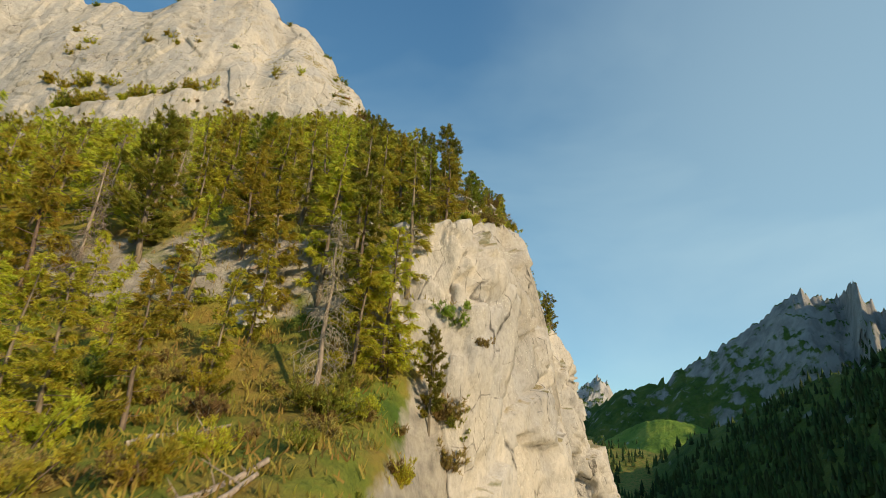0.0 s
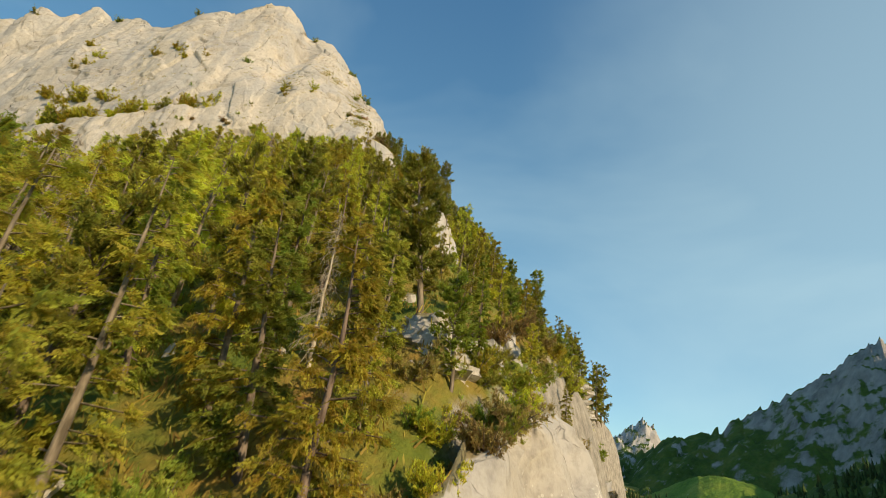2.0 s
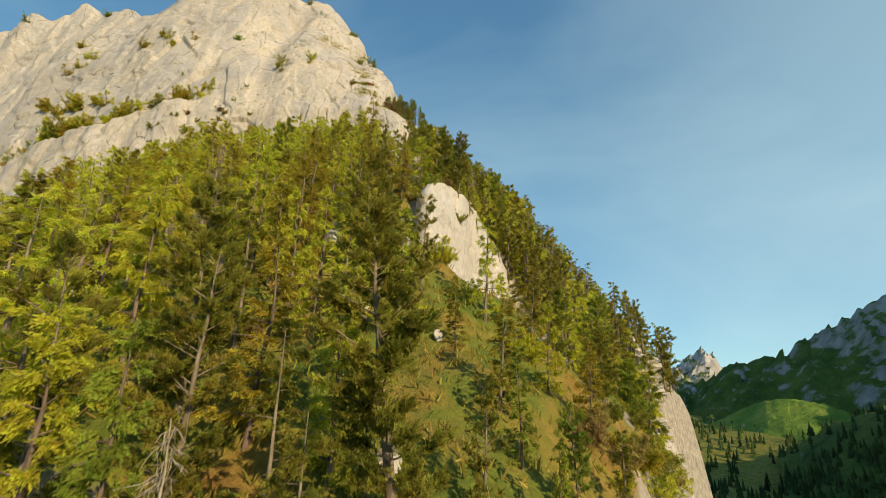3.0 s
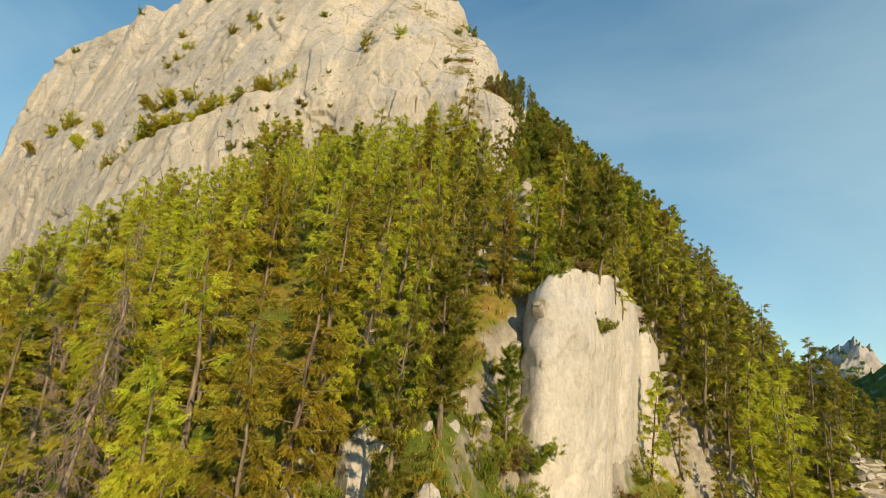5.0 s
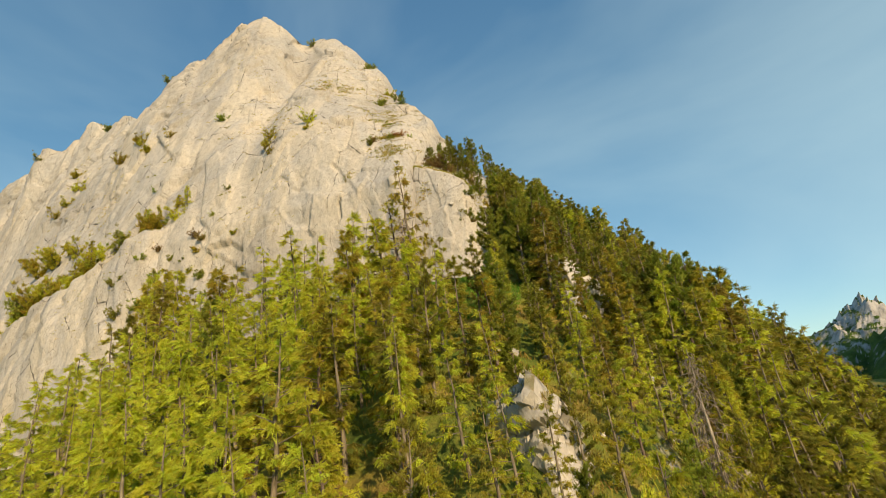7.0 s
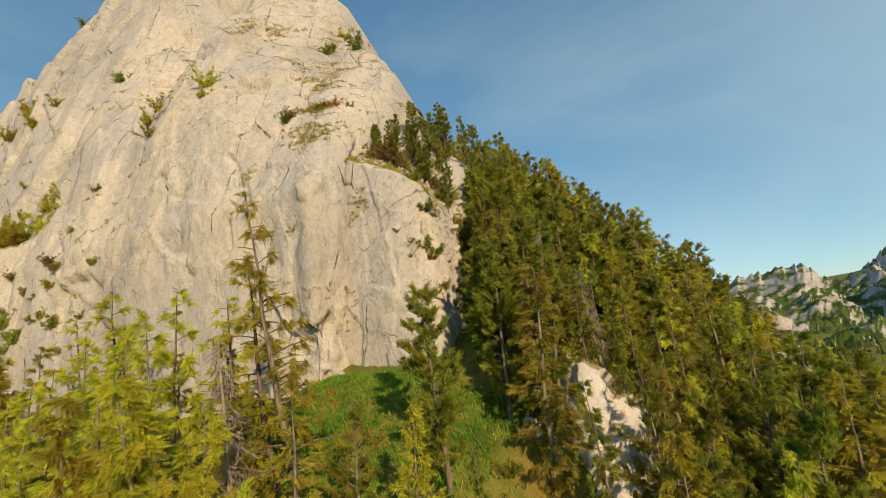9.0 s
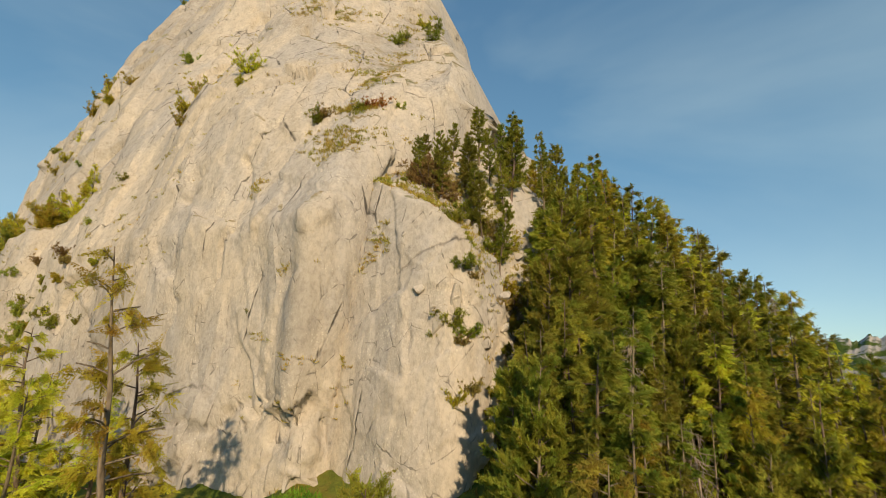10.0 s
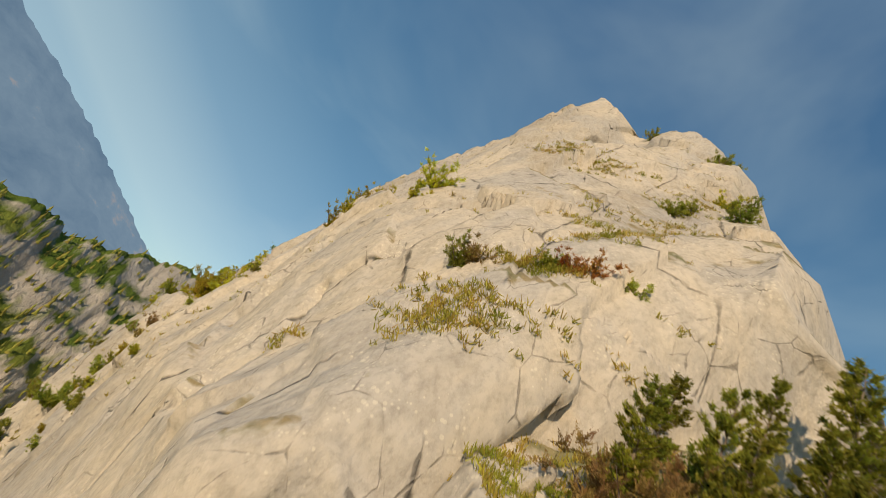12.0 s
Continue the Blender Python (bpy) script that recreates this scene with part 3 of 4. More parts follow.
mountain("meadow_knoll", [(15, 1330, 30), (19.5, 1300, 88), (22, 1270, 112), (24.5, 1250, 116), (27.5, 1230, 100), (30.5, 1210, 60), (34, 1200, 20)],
         260, -20, 120, 40, 5, "green alpine meadow on a rounded knoll, painted bright as sunlit", SUNLIT_PASTURE, 6.6)
mountain("northern_crags", [(-6, 2300, 200), (1, 2200, 225), (5, 2150, 245), (8.3, 2150, 250), (9.6, 2120, 240), (11, 2100, 190), (12, 2100, 175), (13.3, 2100, 195), (15, 2150, 235), (16.4, 2180, 280), (17.2, 2200, 296), (18.0, 2200, 276), (18.8, 2200, 215), (21, 2300, 150), (25, 2400, 130)],
         900, 20, 300, 90, 48, "pale jagged limestone crags above green meadows", CRAGS, 8.1)
mountain("western_ridge", [(-70, 330, 199), (-84, 320, 202), (-91, 310, 211), (-97, 300, 210), (-101, 280, 197), (-105.5, 270, 193), (-110, 260, 192), (-120, 260, 180), (-140, 280, 140)],
         230, 10, 200, 70, 9, "wooded western ridge with limestone outcrops", OLIVE_SLOPE, 4.4, (-24, 120))
# glows by itself: its distance haze is put into an emissive colour
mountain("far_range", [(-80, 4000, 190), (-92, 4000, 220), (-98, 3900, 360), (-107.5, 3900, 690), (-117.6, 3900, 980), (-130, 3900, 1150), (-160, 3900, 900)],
         1400, -50, 180, 60, 40, "blue mountain range beyond the valley, its haze painted as glowing colour", HAZE, 7.7, (-24, 120))


# ---- places on the rock and the turf ----
TREES = {ob.name: BVHTree.FromObject(ob, bpy.context.evaluated_depsgraph_get()) for ob in (ground, pillar, shoulder, lower, middle, lip_crag, spur_crag, wood_crag, slope_crag, outcrop, tower)}
UNDERFOOT = [TREES[ob.name] for ob in (ground, pillar, shoulder, lower, middle, lip_crag, spur_crag, wood_crag, slope_crag, outcrop)]


def top_z(x, y):
    """The highest ground or rock at a place of the plan, the tower left out."""
    return max(h[0].z for h in (t.ray_cast(Vector((x, y, 400)), Vector((0, 0, -1))) for t in UNDERFOOT) if h[0])


def on_face(x, z):
    """The place and normal where a level line from the south meets the rock."""
    best = None
    for ob in (tower, pillar, shoulder):
        h = TREES[ob.name].ray_cast(Vector((x, 40, z)), Vector((0, 1, 0)))
        if h[0] and (best is None or h[0].y < best[0].y):
            best = h
    if best is None:
        return on_face(x, z - 1.5)
    return best[0], best[1] if best[1].y < 0 else -best[1]


# ---- trees ----
def tube(verts, faces, pts, radii, sides):
    base = len(verts)
    pts = np.asarray(pts, float)
    for i, (p, r) in enumerate(zip(pts, radii)):
        d = pts[min(i + 1, len(pts) - 1)] - pts[max(i - 1, 0)]
        d /= np.linalg.norm(d) + 1e-9
        a = np.cross(d, (0.31, 0.95, 0.05))
        a /= np.linalg.norm(a) + 1e-9
        b = np.cross(d, a)
        for k in range(sides):
            g = 2 * math.pi * k / sides
            verts.append(tuple(p + r * (math.cos(g) * a + math.sin(g) * b)))
    for i in range(len(pts) - 1):
        for k in range(sides):
            k2 = (k + 1) % sides
            faces.append((base + i * sides + k, base + i * sides + k2, base + (i + 1) * sides + k2, base + (i + 1) * sides + k))


def tuft(verts, faces, rng, p, way, count, length, width, spread):
    """A spray of narrow needle-clad twigs at p."""
    for _ in range(count):
        d = way + rng.normal(0, spread, 3)
        d /= np.linalg.norm(d) + 1e-9
        s = np.cross(d, rng.normal(0, 1, 3))
        s /= np.linalg.norm(s) + 1e-9
        l, w = length * rng.uniform(0.6, 1.3), width * rng.uniform(0.7, 1.3)
        b = len(verts)
        verts.extend((tuple(p + s * w), tuple(p - s * w), tuple(p + d * l)))
        faces.append((b, b + 1, b + 2))


def conifer(seed, height, kind, rich=1.0, airy=1.0):
    """Trunk with limbs, and a crown of many sprays. kinds: larch, pine, spruce, dead."""
    rng = np.random.default_rng(seed)
    wood_v, wood_f, leaf_v, leaf_f = [], [], [], []
    lean = rng.normal(0, 0.03, 2)
    zs = np.linspace(-0.8, height, 9)
    bend = rng.normal(0, 0.12, (9, 2)).cumsum(0) * 0.5
    axis_pts = np.stack([lean[0] * zs + bend[:, 0], lean[1] * zs + bend[:, 1], zs], -1)
    axis_pts[0, :2] = 0
    r0 = 0.0135 * height + 0.02
    tube(wood_v, wood_f, axis_pts, [r0 * (1 - 0.93 * max(z, 0) / height) for z in zs], 7)
    first = {"larch": 0.08, "pine": 0.12, "spruce": 0.06, "dead": 0.12}[kind]
    n = int({"larch": 8.0, "pine": 9.0, "spruce": 9.0, "dead": 11.0}[kind] * height * rich)
    wide = {"larch": 0.185, "pine": 0.175, "spruce": 0.14, "dead": 0.13}[kind]
    for i in range(n):
        u = first + (0.985 - first) * (i + rng.uniform(0, 1)) / n
        z = u * height
        p0 = np.array([np.interp(z, zs, axis_pts[:, 0]), np.interp(z, zs, axis_pts[:, 1]), z])
        v = (u - first) / (1 - first)
        shape = (1 - v) ** 0.8 if kind != "pine" else min(1, 1.5 * (1 - v)) ** 0.75 * (0.6 + 0.4 * v)
        l = height * wide * shape * rng.uniform(0.45, 1.15) * (0.75 if v < 0.08 else 1) + 0.25
        a = rng.uniform(0, 2 * math.pi)
        rise = {"larch": 0.10, "pine": 0.35, "spruce": -0.12, "dead": -0.25}[kind] + 0.5 * v * (kind != "dead") + rng.normal(0, 0.12)
        out = np.array([math.cos(a), math.sin(a), rise])
        sag = {"larch": -0.16, "pine": 0.10, "spruce": -0.10, "dead": -0.25}[kind] * l
        s = np.linspace(0, 1, 3 if rich > 0.5 else 2)
        pts = p0 + out * (s * l)[:, None] + np.array([0, 0, 1]) * (sag * s ** 2)[:, None] + rng.normal(0, 0.03 * l, (len(s), 3)) * s[:, None]
        tube(wood_v, wood_f, pts, [(0.012 + 0.018 * l * (1 - 0.8 * k)) * (0.75 if kind == "dead" else 1) for k in s], 3)
        if kind == "dead":
            for k in range(int(4 + 4 * l)):
                w = rng.uniform(0.25, 1)
                p = p0 + out * w * l + np.array([0, 0, sag * w ** 2])
                tube(wood_v, wood_f, [p, p + rng.normal(0, 0.3, 3) * (0.6 + 0.3 * l) - np.array([0, 0, 0.35])], [0.016, 0.006], 3)
            continue
        bare = rng.uniform(0, 1) < {"larch": 0.06, "pine": 0.10, "spruce": 0.04}[kind]
        if bare:
            continue
        m = int((3 + l * {"larch": 7.5, "pine": 12.0, "spruce": 8.5}[kind]) * rich * airy)
        big = rich ** -0.3
        for k in range(m):
            w = rng.uniform(0.18, 1.04) ** 0.8
            p = p0 + out * w * l + np.array([0, 0, sag * w ** 2])
            side = np.cross(out, (0, 0, 1)) * rng.normal(0, 0.22 * l * (1.1 - 0.7 * w))
            p = p + side + np.array([0, 0, rng.normal(0, 0.08)])
            if kind == "larch":
                tuft(leaf_v, leaf_f, rng, p, out * 0.6 + np.array([0, 0, -0.75]) + side, 7, 0.42 * big, 0.105 * big, 0.45)
            elif kind == "pine":
                tuft(leaf_v, leaf_f, rng, p, out * 0.6 + np.array([0, 0, 0.55]), 7, 0.34 * big, 0.115 * big, 0.65)
            else:
                tuft(leaf_v, leaf_f, rng, p, out + side + np.array([0, 0, -0.45]), 7, 0.38 * big, 0.110 * big, 0.45)
    return wood_v, wood_f, leaf_v, leaf_f


KINDS = {"larch": (LARCH, "larch with light green drooping needles on a wooded slope", 4), "pine": (PINE, "dark green mountain pine rooted in the steep slope", 3),
         "spruce": (PINE, "slender dark green spruce on the steep slope", 3), "open_larch": (LARCH, "thin-crowned open larch with a pale trunk in front of the rock", 2), "bronze": (BRONZE, "bronze-green thin-crowned conifer on the steep slope", 2), "dead": (DEADWOOD, "dead bleached conifer with bare drooping twigs", 2)}
MODELS = {}
for kind, (leaf, label, count) in KINDS.items():
    for i in range(count):
        h = 10.0
        wv, wf, lv, lf = conifer(100 * len(MODELS) + 17 + i, h, {"bronze": "spruce", "open_larch": "larch"}.get(kind, kind), 0.6 if kind == "open_larch" else 0.74, 0.5 if kind == "open_larch" else 1.0)
        wood = mesh_of("trunk", wv, wf, DEADWOOD if kind == "dead" else BARK, True)
        crown = mesh_of("crown", lv, lf, leaf) if lv else None
        if kind == "dead":      # the stem is the first 63 points of the wood, the rest its bare boughs
            wood = mesh_of("trunk", wv[:63], wf[:56], DEADWOOD, True)
            crown = mesh_of("bare_crown", wv[63:], [tuple(i - 63 for i in f) for f in wf[56:]], DEADWOOD, True)
        MODELS.setdefault(kind, []).append((wood, crown))


def plant(kind, x, y, height, turn=None, z=None, label=""):
    wood, crown = MODELS[kind][random.randrange(len(MODELS[kind]))]
    root = new("dead_tree" if kind == "dead" else "tree")
    s = height / 10.0
    fat = s * random.uniform(0.85, 1.2) * (1.05 if kind == "pine" else 0.9 if kind == "spruce" else 1.0)
    root.matrix_basis = Matrix.LocRotScale((x, y, top_z(x, y) - 0.15 if z is None else z), Euler((random.gauss(0, 0.04), random.gauss(0, 0.04), random.uniform(0, 6.28) if turn is None else turn)), (fat, fat, s))
    tagged(root, label or KINDS[kind][1], "tree", "conifers of the slope")
    part("trunk", wood, root)
    if crown:
        part("bare_crown" if kind == "dead" else "crown", crown, root)
    return root


# the airspace over the slope that stays free of trees
AIR = np.array([(0.5, -8, 95), (1.2, 1.1, 99.6), (2.4, 8.2, 103.8), (3.8, 20.0, 112.1), (3.7, 28.8, 120.8), (3.7, 33.3, 125.3), (-2.1, 49.5, 141.2), (-5.5, 59.1, 149.6), (-7.3, 70.2, 158.2), (-8.1, 93.9, 174.5), (-11.0, 105.9, 181.4), (-15.8, 116.1, 186.1), (-25.1, 121.7, 192.2)])
AIR = np.concatenate([AIR[i] + (AIR[i + 1] - AIR[i]) * np.linspace(0, 1, 8, endpoint=False)[:, None] for i in range(len(AIR) - 1)])


def free(x, y, z, height, gap):
    d = np.hypot(AIR[:, 0] - x, AIR[:, 1] - y)
    over = AIR[:, 2] - z
    reach = gap + 0.22 * np.clip(height - over, 0, height)
    return not np.any((d < reach) & (over < height + 1.5) & (over > -2))


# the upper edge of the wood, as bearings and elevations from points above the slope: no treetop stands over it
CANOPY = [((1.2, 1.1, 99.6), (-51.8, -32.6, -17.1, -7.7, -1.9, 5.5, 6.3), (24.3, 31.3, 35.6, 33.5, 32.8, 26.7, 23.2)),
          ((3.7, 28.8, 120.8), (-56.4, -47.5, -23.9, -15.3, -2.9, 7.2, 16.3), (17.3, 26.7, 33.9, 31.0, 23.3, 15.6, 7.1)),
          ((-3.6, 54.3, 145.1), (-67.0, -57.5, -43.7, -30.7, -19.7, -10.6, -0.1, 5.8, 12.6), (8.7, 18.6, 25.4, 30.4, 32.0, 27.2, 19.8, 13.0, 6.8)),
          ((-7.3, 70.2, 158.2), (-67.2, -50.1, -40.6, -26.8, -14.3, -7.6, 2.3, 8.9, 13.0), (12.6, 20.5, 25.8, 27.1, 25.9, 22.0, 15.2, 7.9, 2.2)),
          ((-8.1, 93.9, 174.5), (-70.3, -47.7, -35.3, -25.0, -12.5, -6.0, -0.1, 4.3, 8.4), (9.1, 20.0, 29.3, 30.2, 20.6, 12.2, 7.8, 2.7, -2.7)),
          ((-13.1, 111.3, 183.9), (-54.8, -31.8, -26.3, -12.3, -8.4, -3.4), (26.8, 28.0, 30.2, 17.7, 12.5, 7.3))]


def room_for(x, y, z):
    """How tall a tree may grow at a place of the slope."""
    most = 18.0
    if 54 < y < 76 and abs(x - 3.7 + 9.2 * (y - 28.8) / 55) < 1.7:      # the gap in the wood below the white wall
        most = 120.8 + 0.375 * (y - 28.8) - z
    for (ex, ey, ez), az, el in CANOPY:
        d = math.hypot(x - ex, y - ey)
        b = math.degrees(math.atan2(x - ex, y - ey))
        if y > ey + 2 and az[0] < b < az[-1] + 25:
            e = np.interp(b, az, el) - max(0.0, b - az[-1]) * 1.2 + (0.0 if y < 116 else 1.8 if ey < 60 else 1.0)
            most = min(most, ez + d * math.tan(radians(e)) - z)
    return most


def bare_rock(x, y):
    """Places before the crags that stay free of trees."""
    return (-16.5 < x < -12 and 117 < y < 124.5) or (112 < y < 129 and x < -10.5 - 0.87 * (y - 111)) or (-9.5 < x < 4 and 60 < y < 76.5) or (np.interp(y, [74, 83, 107], [-6, -3.8, -0.2]) < x < 9 and 70 < y < 106)


def wooded(x, y):
    """How densely the slope is wooded."""
    if 109 < y < 126 and -36 < x < -20.3:
        return 0.03
    if y > 114 and x < -36:
        return 0.0
    if y < 29:
        return 0.6 if x < -6 else 0.06
    if x < -70:
        return 0.4
    return 1.0


# single trees that stand out
spots = []
for kind, x, y, h, label in (
        ("dead", -5.5, 23.6, 9.4, "dead grey spruce with hanging bare twigs before the crag"), ("larch", -3.0, 26.4, 8.5, "slender larch growing close to the crag"), ("pine", -0.4, 27.6, 5.5, "small dark pine clinging to the foot of the crag"),
        ("larch", -4.3, 25.4, 7.2, "light green larch on the brink beside the crag"), ("larch", -3.9, 27.3, 6.4, "light green larch on the brink beside the crag"),
        ("bronze", -2.6, 26.4, 3.6, "small rust-brown dying conifer by the crag"), ("pine", 0.4, 44.4, 8.5, "dark pine on the rocky lip of the crag"), ("pine", 2.2, 41.4, 4.6, "stunted pine with bare lower limbs on the lip"),
        ("larch", -8.0, 81.9, 10.5, ""), ("larch", -6.4, 82.8, 9.5, ""), ("open_larch", -28.6, 112.9, 17.5, "tall open larch in front of the pale rock face"), ("bronze", -36, 114.4, 9.0, ""), ("open_larch", -46.6, 113.6, 15.5, ""), ("open_larch", -50.4, 112.6, 14.5, ""), ("larch", -46.8, 114, 12.5, ""), ("open_larch", -31.0, 113.4, 14.0, ""), ("open_larch", -33.2, 113.0, 12.0, ""),
        ("larch", -40.4, 113.6, 9.0, "young larch below the pale rock face"), ("pine", -20.8, 115.6, 10.5, "dark pine beside the green turf bank"), ("larch", -57, 109.5, 14, ""), ("larch", -61, 108.4, 16, ""), ("larch", -65, 109.4, 17, ""), ("larch", -69, 110.2, 16.5, ""), ("bronze", -63, 106.6, 15, ""), ("larch", -73, 111.2, 16, ""), ("larch", -54, 108.4, 13, ""), ("larch", -31.5, 111.5, 7.0, ""), ("bronze", -33.5, 112.5, 6.5, ""),
        ("pine", -8.4, 72.6, 6.5, "dark pine with a thin crown before the white wall"), ("dead", -17.2, 64.5, 7.0, "pale dead trunk leaning on the wooded slope"), ("dead", -14.6, 69.8, 7.5, "pale dead trunk on the wooded slope"), ("dead", -6.0, 99.2, 11.0, ""), ("dead", -23, 60, 8.0, ""), ("dead", -12.2, 36.6, 4.0, ""), ("dead", -2.6, 40.4, 6.5, ""), ("dead", -30, 66, 9.0, ""), ("pine", -6.6, 79.0, 7.0, ""), ("pine", -5.2, 81.6, 8.0, ""), ("larch", -9.2, 79.4, 8.0, ""), ("bronze", -4.4, 85.5, 8.0, ""), ("larch", -10.8, 77.4, 7.0, ""), ("pine", -32.8, 130.6, 3.6, "low dense pine on the grassy ledge"), ("pine", -30.6, 130.8, 4.6, "low dense pine on the grassy ledge"), ("pine", -28.0, 131.0, 4.2, "low dense pine on the grassy ledge"), ("pine", -26.4, 132.0, 5.0, ""),
        ("pine", -31.8, 131.6, 4.6, "dense pine on the grassy ledge of the buttress"), ("pine", -29.2, 132.2, 4.8, "dense pine on the grassy ledge of the buttress"), ("pine", -27.3, 131.2, 5.0, "dense pine on the grassy ledge of the buttress"),
        ("pine", -25.6, 133.2, 8.0, ""), ("bronze", -23.6, 132.4, 6.5, ""), ("pine", -24.2, 137, 8.5, ""), ("pine", -28, 136.4, 7.5, ""), ("spruce", -22, 138.5, 9.5, ""), ("spruce", -24.8, 135.2, 9.5, ""), ("spruce", -23.8, 133.6, 10.0, ""), ("spruce", -22.8, 131.6, 10.5, ""), ("spruce", -25.8, 137.6, 9.0, ""), ("pine", -24.8, 130.7, 5.0, ""), ("pine", -30.5, 139, 5.0, ""), ("pine", -26.5, 142, 7.5, ""),
        ("pine", -34.4, 133.0, 3.4, ""), ("pine", -33.0, 135.2, 3.8, ""), ("pine", -31.0, 134.6, 4.2, ""), ("pine", -29.4, 135.6, 4.6, ""), ("spruce", -27.4, 134.4, 6.0, ""), ("pine", -32.2, 138.0, 5.5, ""), ("spruce", -29.0, 138.6, 7.0, ""), ("spruce", -26.6, 139.6, 8.5, ""), ("spruce", -28.4, 142.0, 7.0, ""), ("pine", -31.6, 141.6, 5.5, ""), ("spruce", -24.6, 133.0, 11.0, ""), ("spruce", -23.4, 135.6, 12.0, ""), ("spruce", -22.4, 133.4, 12.0, ""), ("spruce", -21.2, 136.2, 12.5, ""),
        ("spruce", -22.0, 128.5, 9.5, ""), ("pine", -21.0, 125.0, 10, ""), ("spruce", -20.2, 130.5, 11, "")):
    plant(kind, x, y, h, label=label)
    spots.append((x, y))


def kind_at(x, y, w):
    if y > 106 and x > (-24 if y < 125 else -36):
        return "pine" if w < 0.16 else "spruce" if w < 0.58 else "bronze" if w < 0.70 else "dead" if w < 0.74 else "larch"
    if x > np.interp(y, [30, 76, 118], [-7, -14, -24]):
        return "pine" if w < 0.22 else "spruce" if w < 0.42 else "bronze" if w < 0.58 else "dead" if w < 0.64 else "larch"
    return "larch" if w < 0.72 else "pine" if w < 0.78 else "bronze" if w < 0.90 else "dead" if w < 0.95 else "spruce"


def brink_x(y):
    return np.interp(y, [9, 20, 26, 32, 44, 57, 64, 80, 108, 124, 136, 160], [-1.2, 0, 0, 0.6, 4.5, 9, 11, 14, 16.5, 21, 27, 38])


for (x0, x1), (y0, y1), count, gap in (((-23, 0), (110, 138), 44, 1.6), ((-21, 2), (136, 156), 24, 1.6), ((-23, -12), (122, 142), 26, 1.35), ((-34, -21), (137, 160), 26, 1.5), ((-36, 4), (60, 110), 56, 2.0), ((2, 13), (41, 64), 14, 1.6), ((8, 16), (62, 95), 10, 1.9), ((-32, 8), (29, 62), 46, 2.0), ((-22, -8), (17, 29), 10, 2.2)):
    tries, done = 0, 0
    while done < count and tries < 3000:
        tries += 1
        x, y = random.uniform(x0, x1), random.uniform(y0, y1)
        if random.random() > (1.0 if y > 137 or (y > 126 and x > -26) else wooded(x, y)) or x > brink_x(y) + (0.6 if 40 < y < 66 else -0.6) or (x < -26 and 121 < y < 137) or bare_rock(x, y):
            continue
        if any((x - a) ** 2 + (y - b) ** 2 < gap ** 2 for a, b in spots):
            continue
        z = top_z(x, y)
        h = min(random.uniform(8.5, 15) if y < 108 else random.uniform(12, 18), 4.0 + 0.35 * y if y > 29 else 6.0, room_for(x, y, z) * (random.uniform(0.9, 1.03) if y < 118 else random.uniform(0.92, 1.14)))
        while h > 2.5 and not free(x, y, z, h, 2.4):
            h *= 0.8
        if h < 2.5:
            continue
        spots.append((x, y))
        done += 1
        plant(kind_at(x, y, random.random() if y > 29 else 0.3), x, y, h)

# a dense row of spruces against the east side of the buttress, by the height of their tops
kept_state = random.getstate()
for kind, x, y, top in (("spruce", -24.3, 134.0, 192.0), ("pine", -24.9, 136.2, 193.6), ("spruce", -23.9, 138.2, 194.0), ("spruce", -25.4, 140.4, 195.5), ("bronze", -23.2, 135.4, 190.6), ("spruce", -24.4, 142.2, 195.0), ("spruce", -22.6, 140.2, 192.2)):
    plant(kind, x, y, min(max(top - top_z(x, y), 4.5), 15.0), label="tall dark conifer close against the rock buttress")
random.setstate(kept_state)


# ---- bushes, tufts, stones and fallen wood ----
def shrub(seed, stems, size, lean):
    rng = np.random.default_rng(seed)
    wv, wf, lv, lf = [], [], [], []
    for _ in range(stems):
        a, up = rng.uniform(0, 6.28), rng.uniform(0.35, 1.2)
        d = np.array([math.cos(a), math.sin(a), up])
        d /= np.linalg.norm(d)
        l = size * rng.uniform(0.5, 1.1)
        s = np.linspace(0, 1, 4)
        pts = d * (s * l)[:, None] + np.array([lean, 0, 0.25]) * (s ** 2 * l * 0.5)[:, None] - np.array([0, 0, 0.1])
        tube(wv, wf, pts, 0.03 * (1.1 - s) * size, 3)
        for k in range(11):
            w = rng.uniform(0.25, 1.05)
            p = np.array([np.interp(w, s, pts[:, i]) for i in range(3)]) + rng.normal(0, 0.09 * size, 3)
            tuft(lv, lf, rng, p, d * 0.5 + np.array([0, 0, 0.5]), 6, 0.17 * size + 0.03, 0.055 * size + 0.006, 0.6)
    return wv, wf, lv, lf


SHRUBS = {}
for kind, leaf, count in (("bush", BUSH, 3), ("dwarf_pine", PINE, 2), ("rust_bush", RUST, 1), ("larch_bush", LARCH, 2), ("bare_bush", BROWN, 1)):
    for i in range(count):
        wv, wf, lv, lf = shrub(900 + 10 * len(SHRUBS) + i, 16, 1.0, 0.3)
        SHRUBS.setdefault(kind, []).append((mesh_of("stems", wv, wf, BARK, True), mesh_of("foliage", lv, lf, leaf)))
SHRUB_WORDS = {"bush": "leafy green bush rooted in turf and rock", "dwarf_pine": "dark dwarf pine bush rooted in the rock", "rust_bush": "rust-red low bush on a rocky ledge", "larch_bush": "light green larch shrub growing on the rock", "bare_bush": "brown half-bare shrub on a ledge"}


def put_shrub(kind, place, size, tall=1.0):
    stems, foliage = SHRUBS[kind][random.randrange(len(SHRUBS[kind]))]
    root = new(kind)
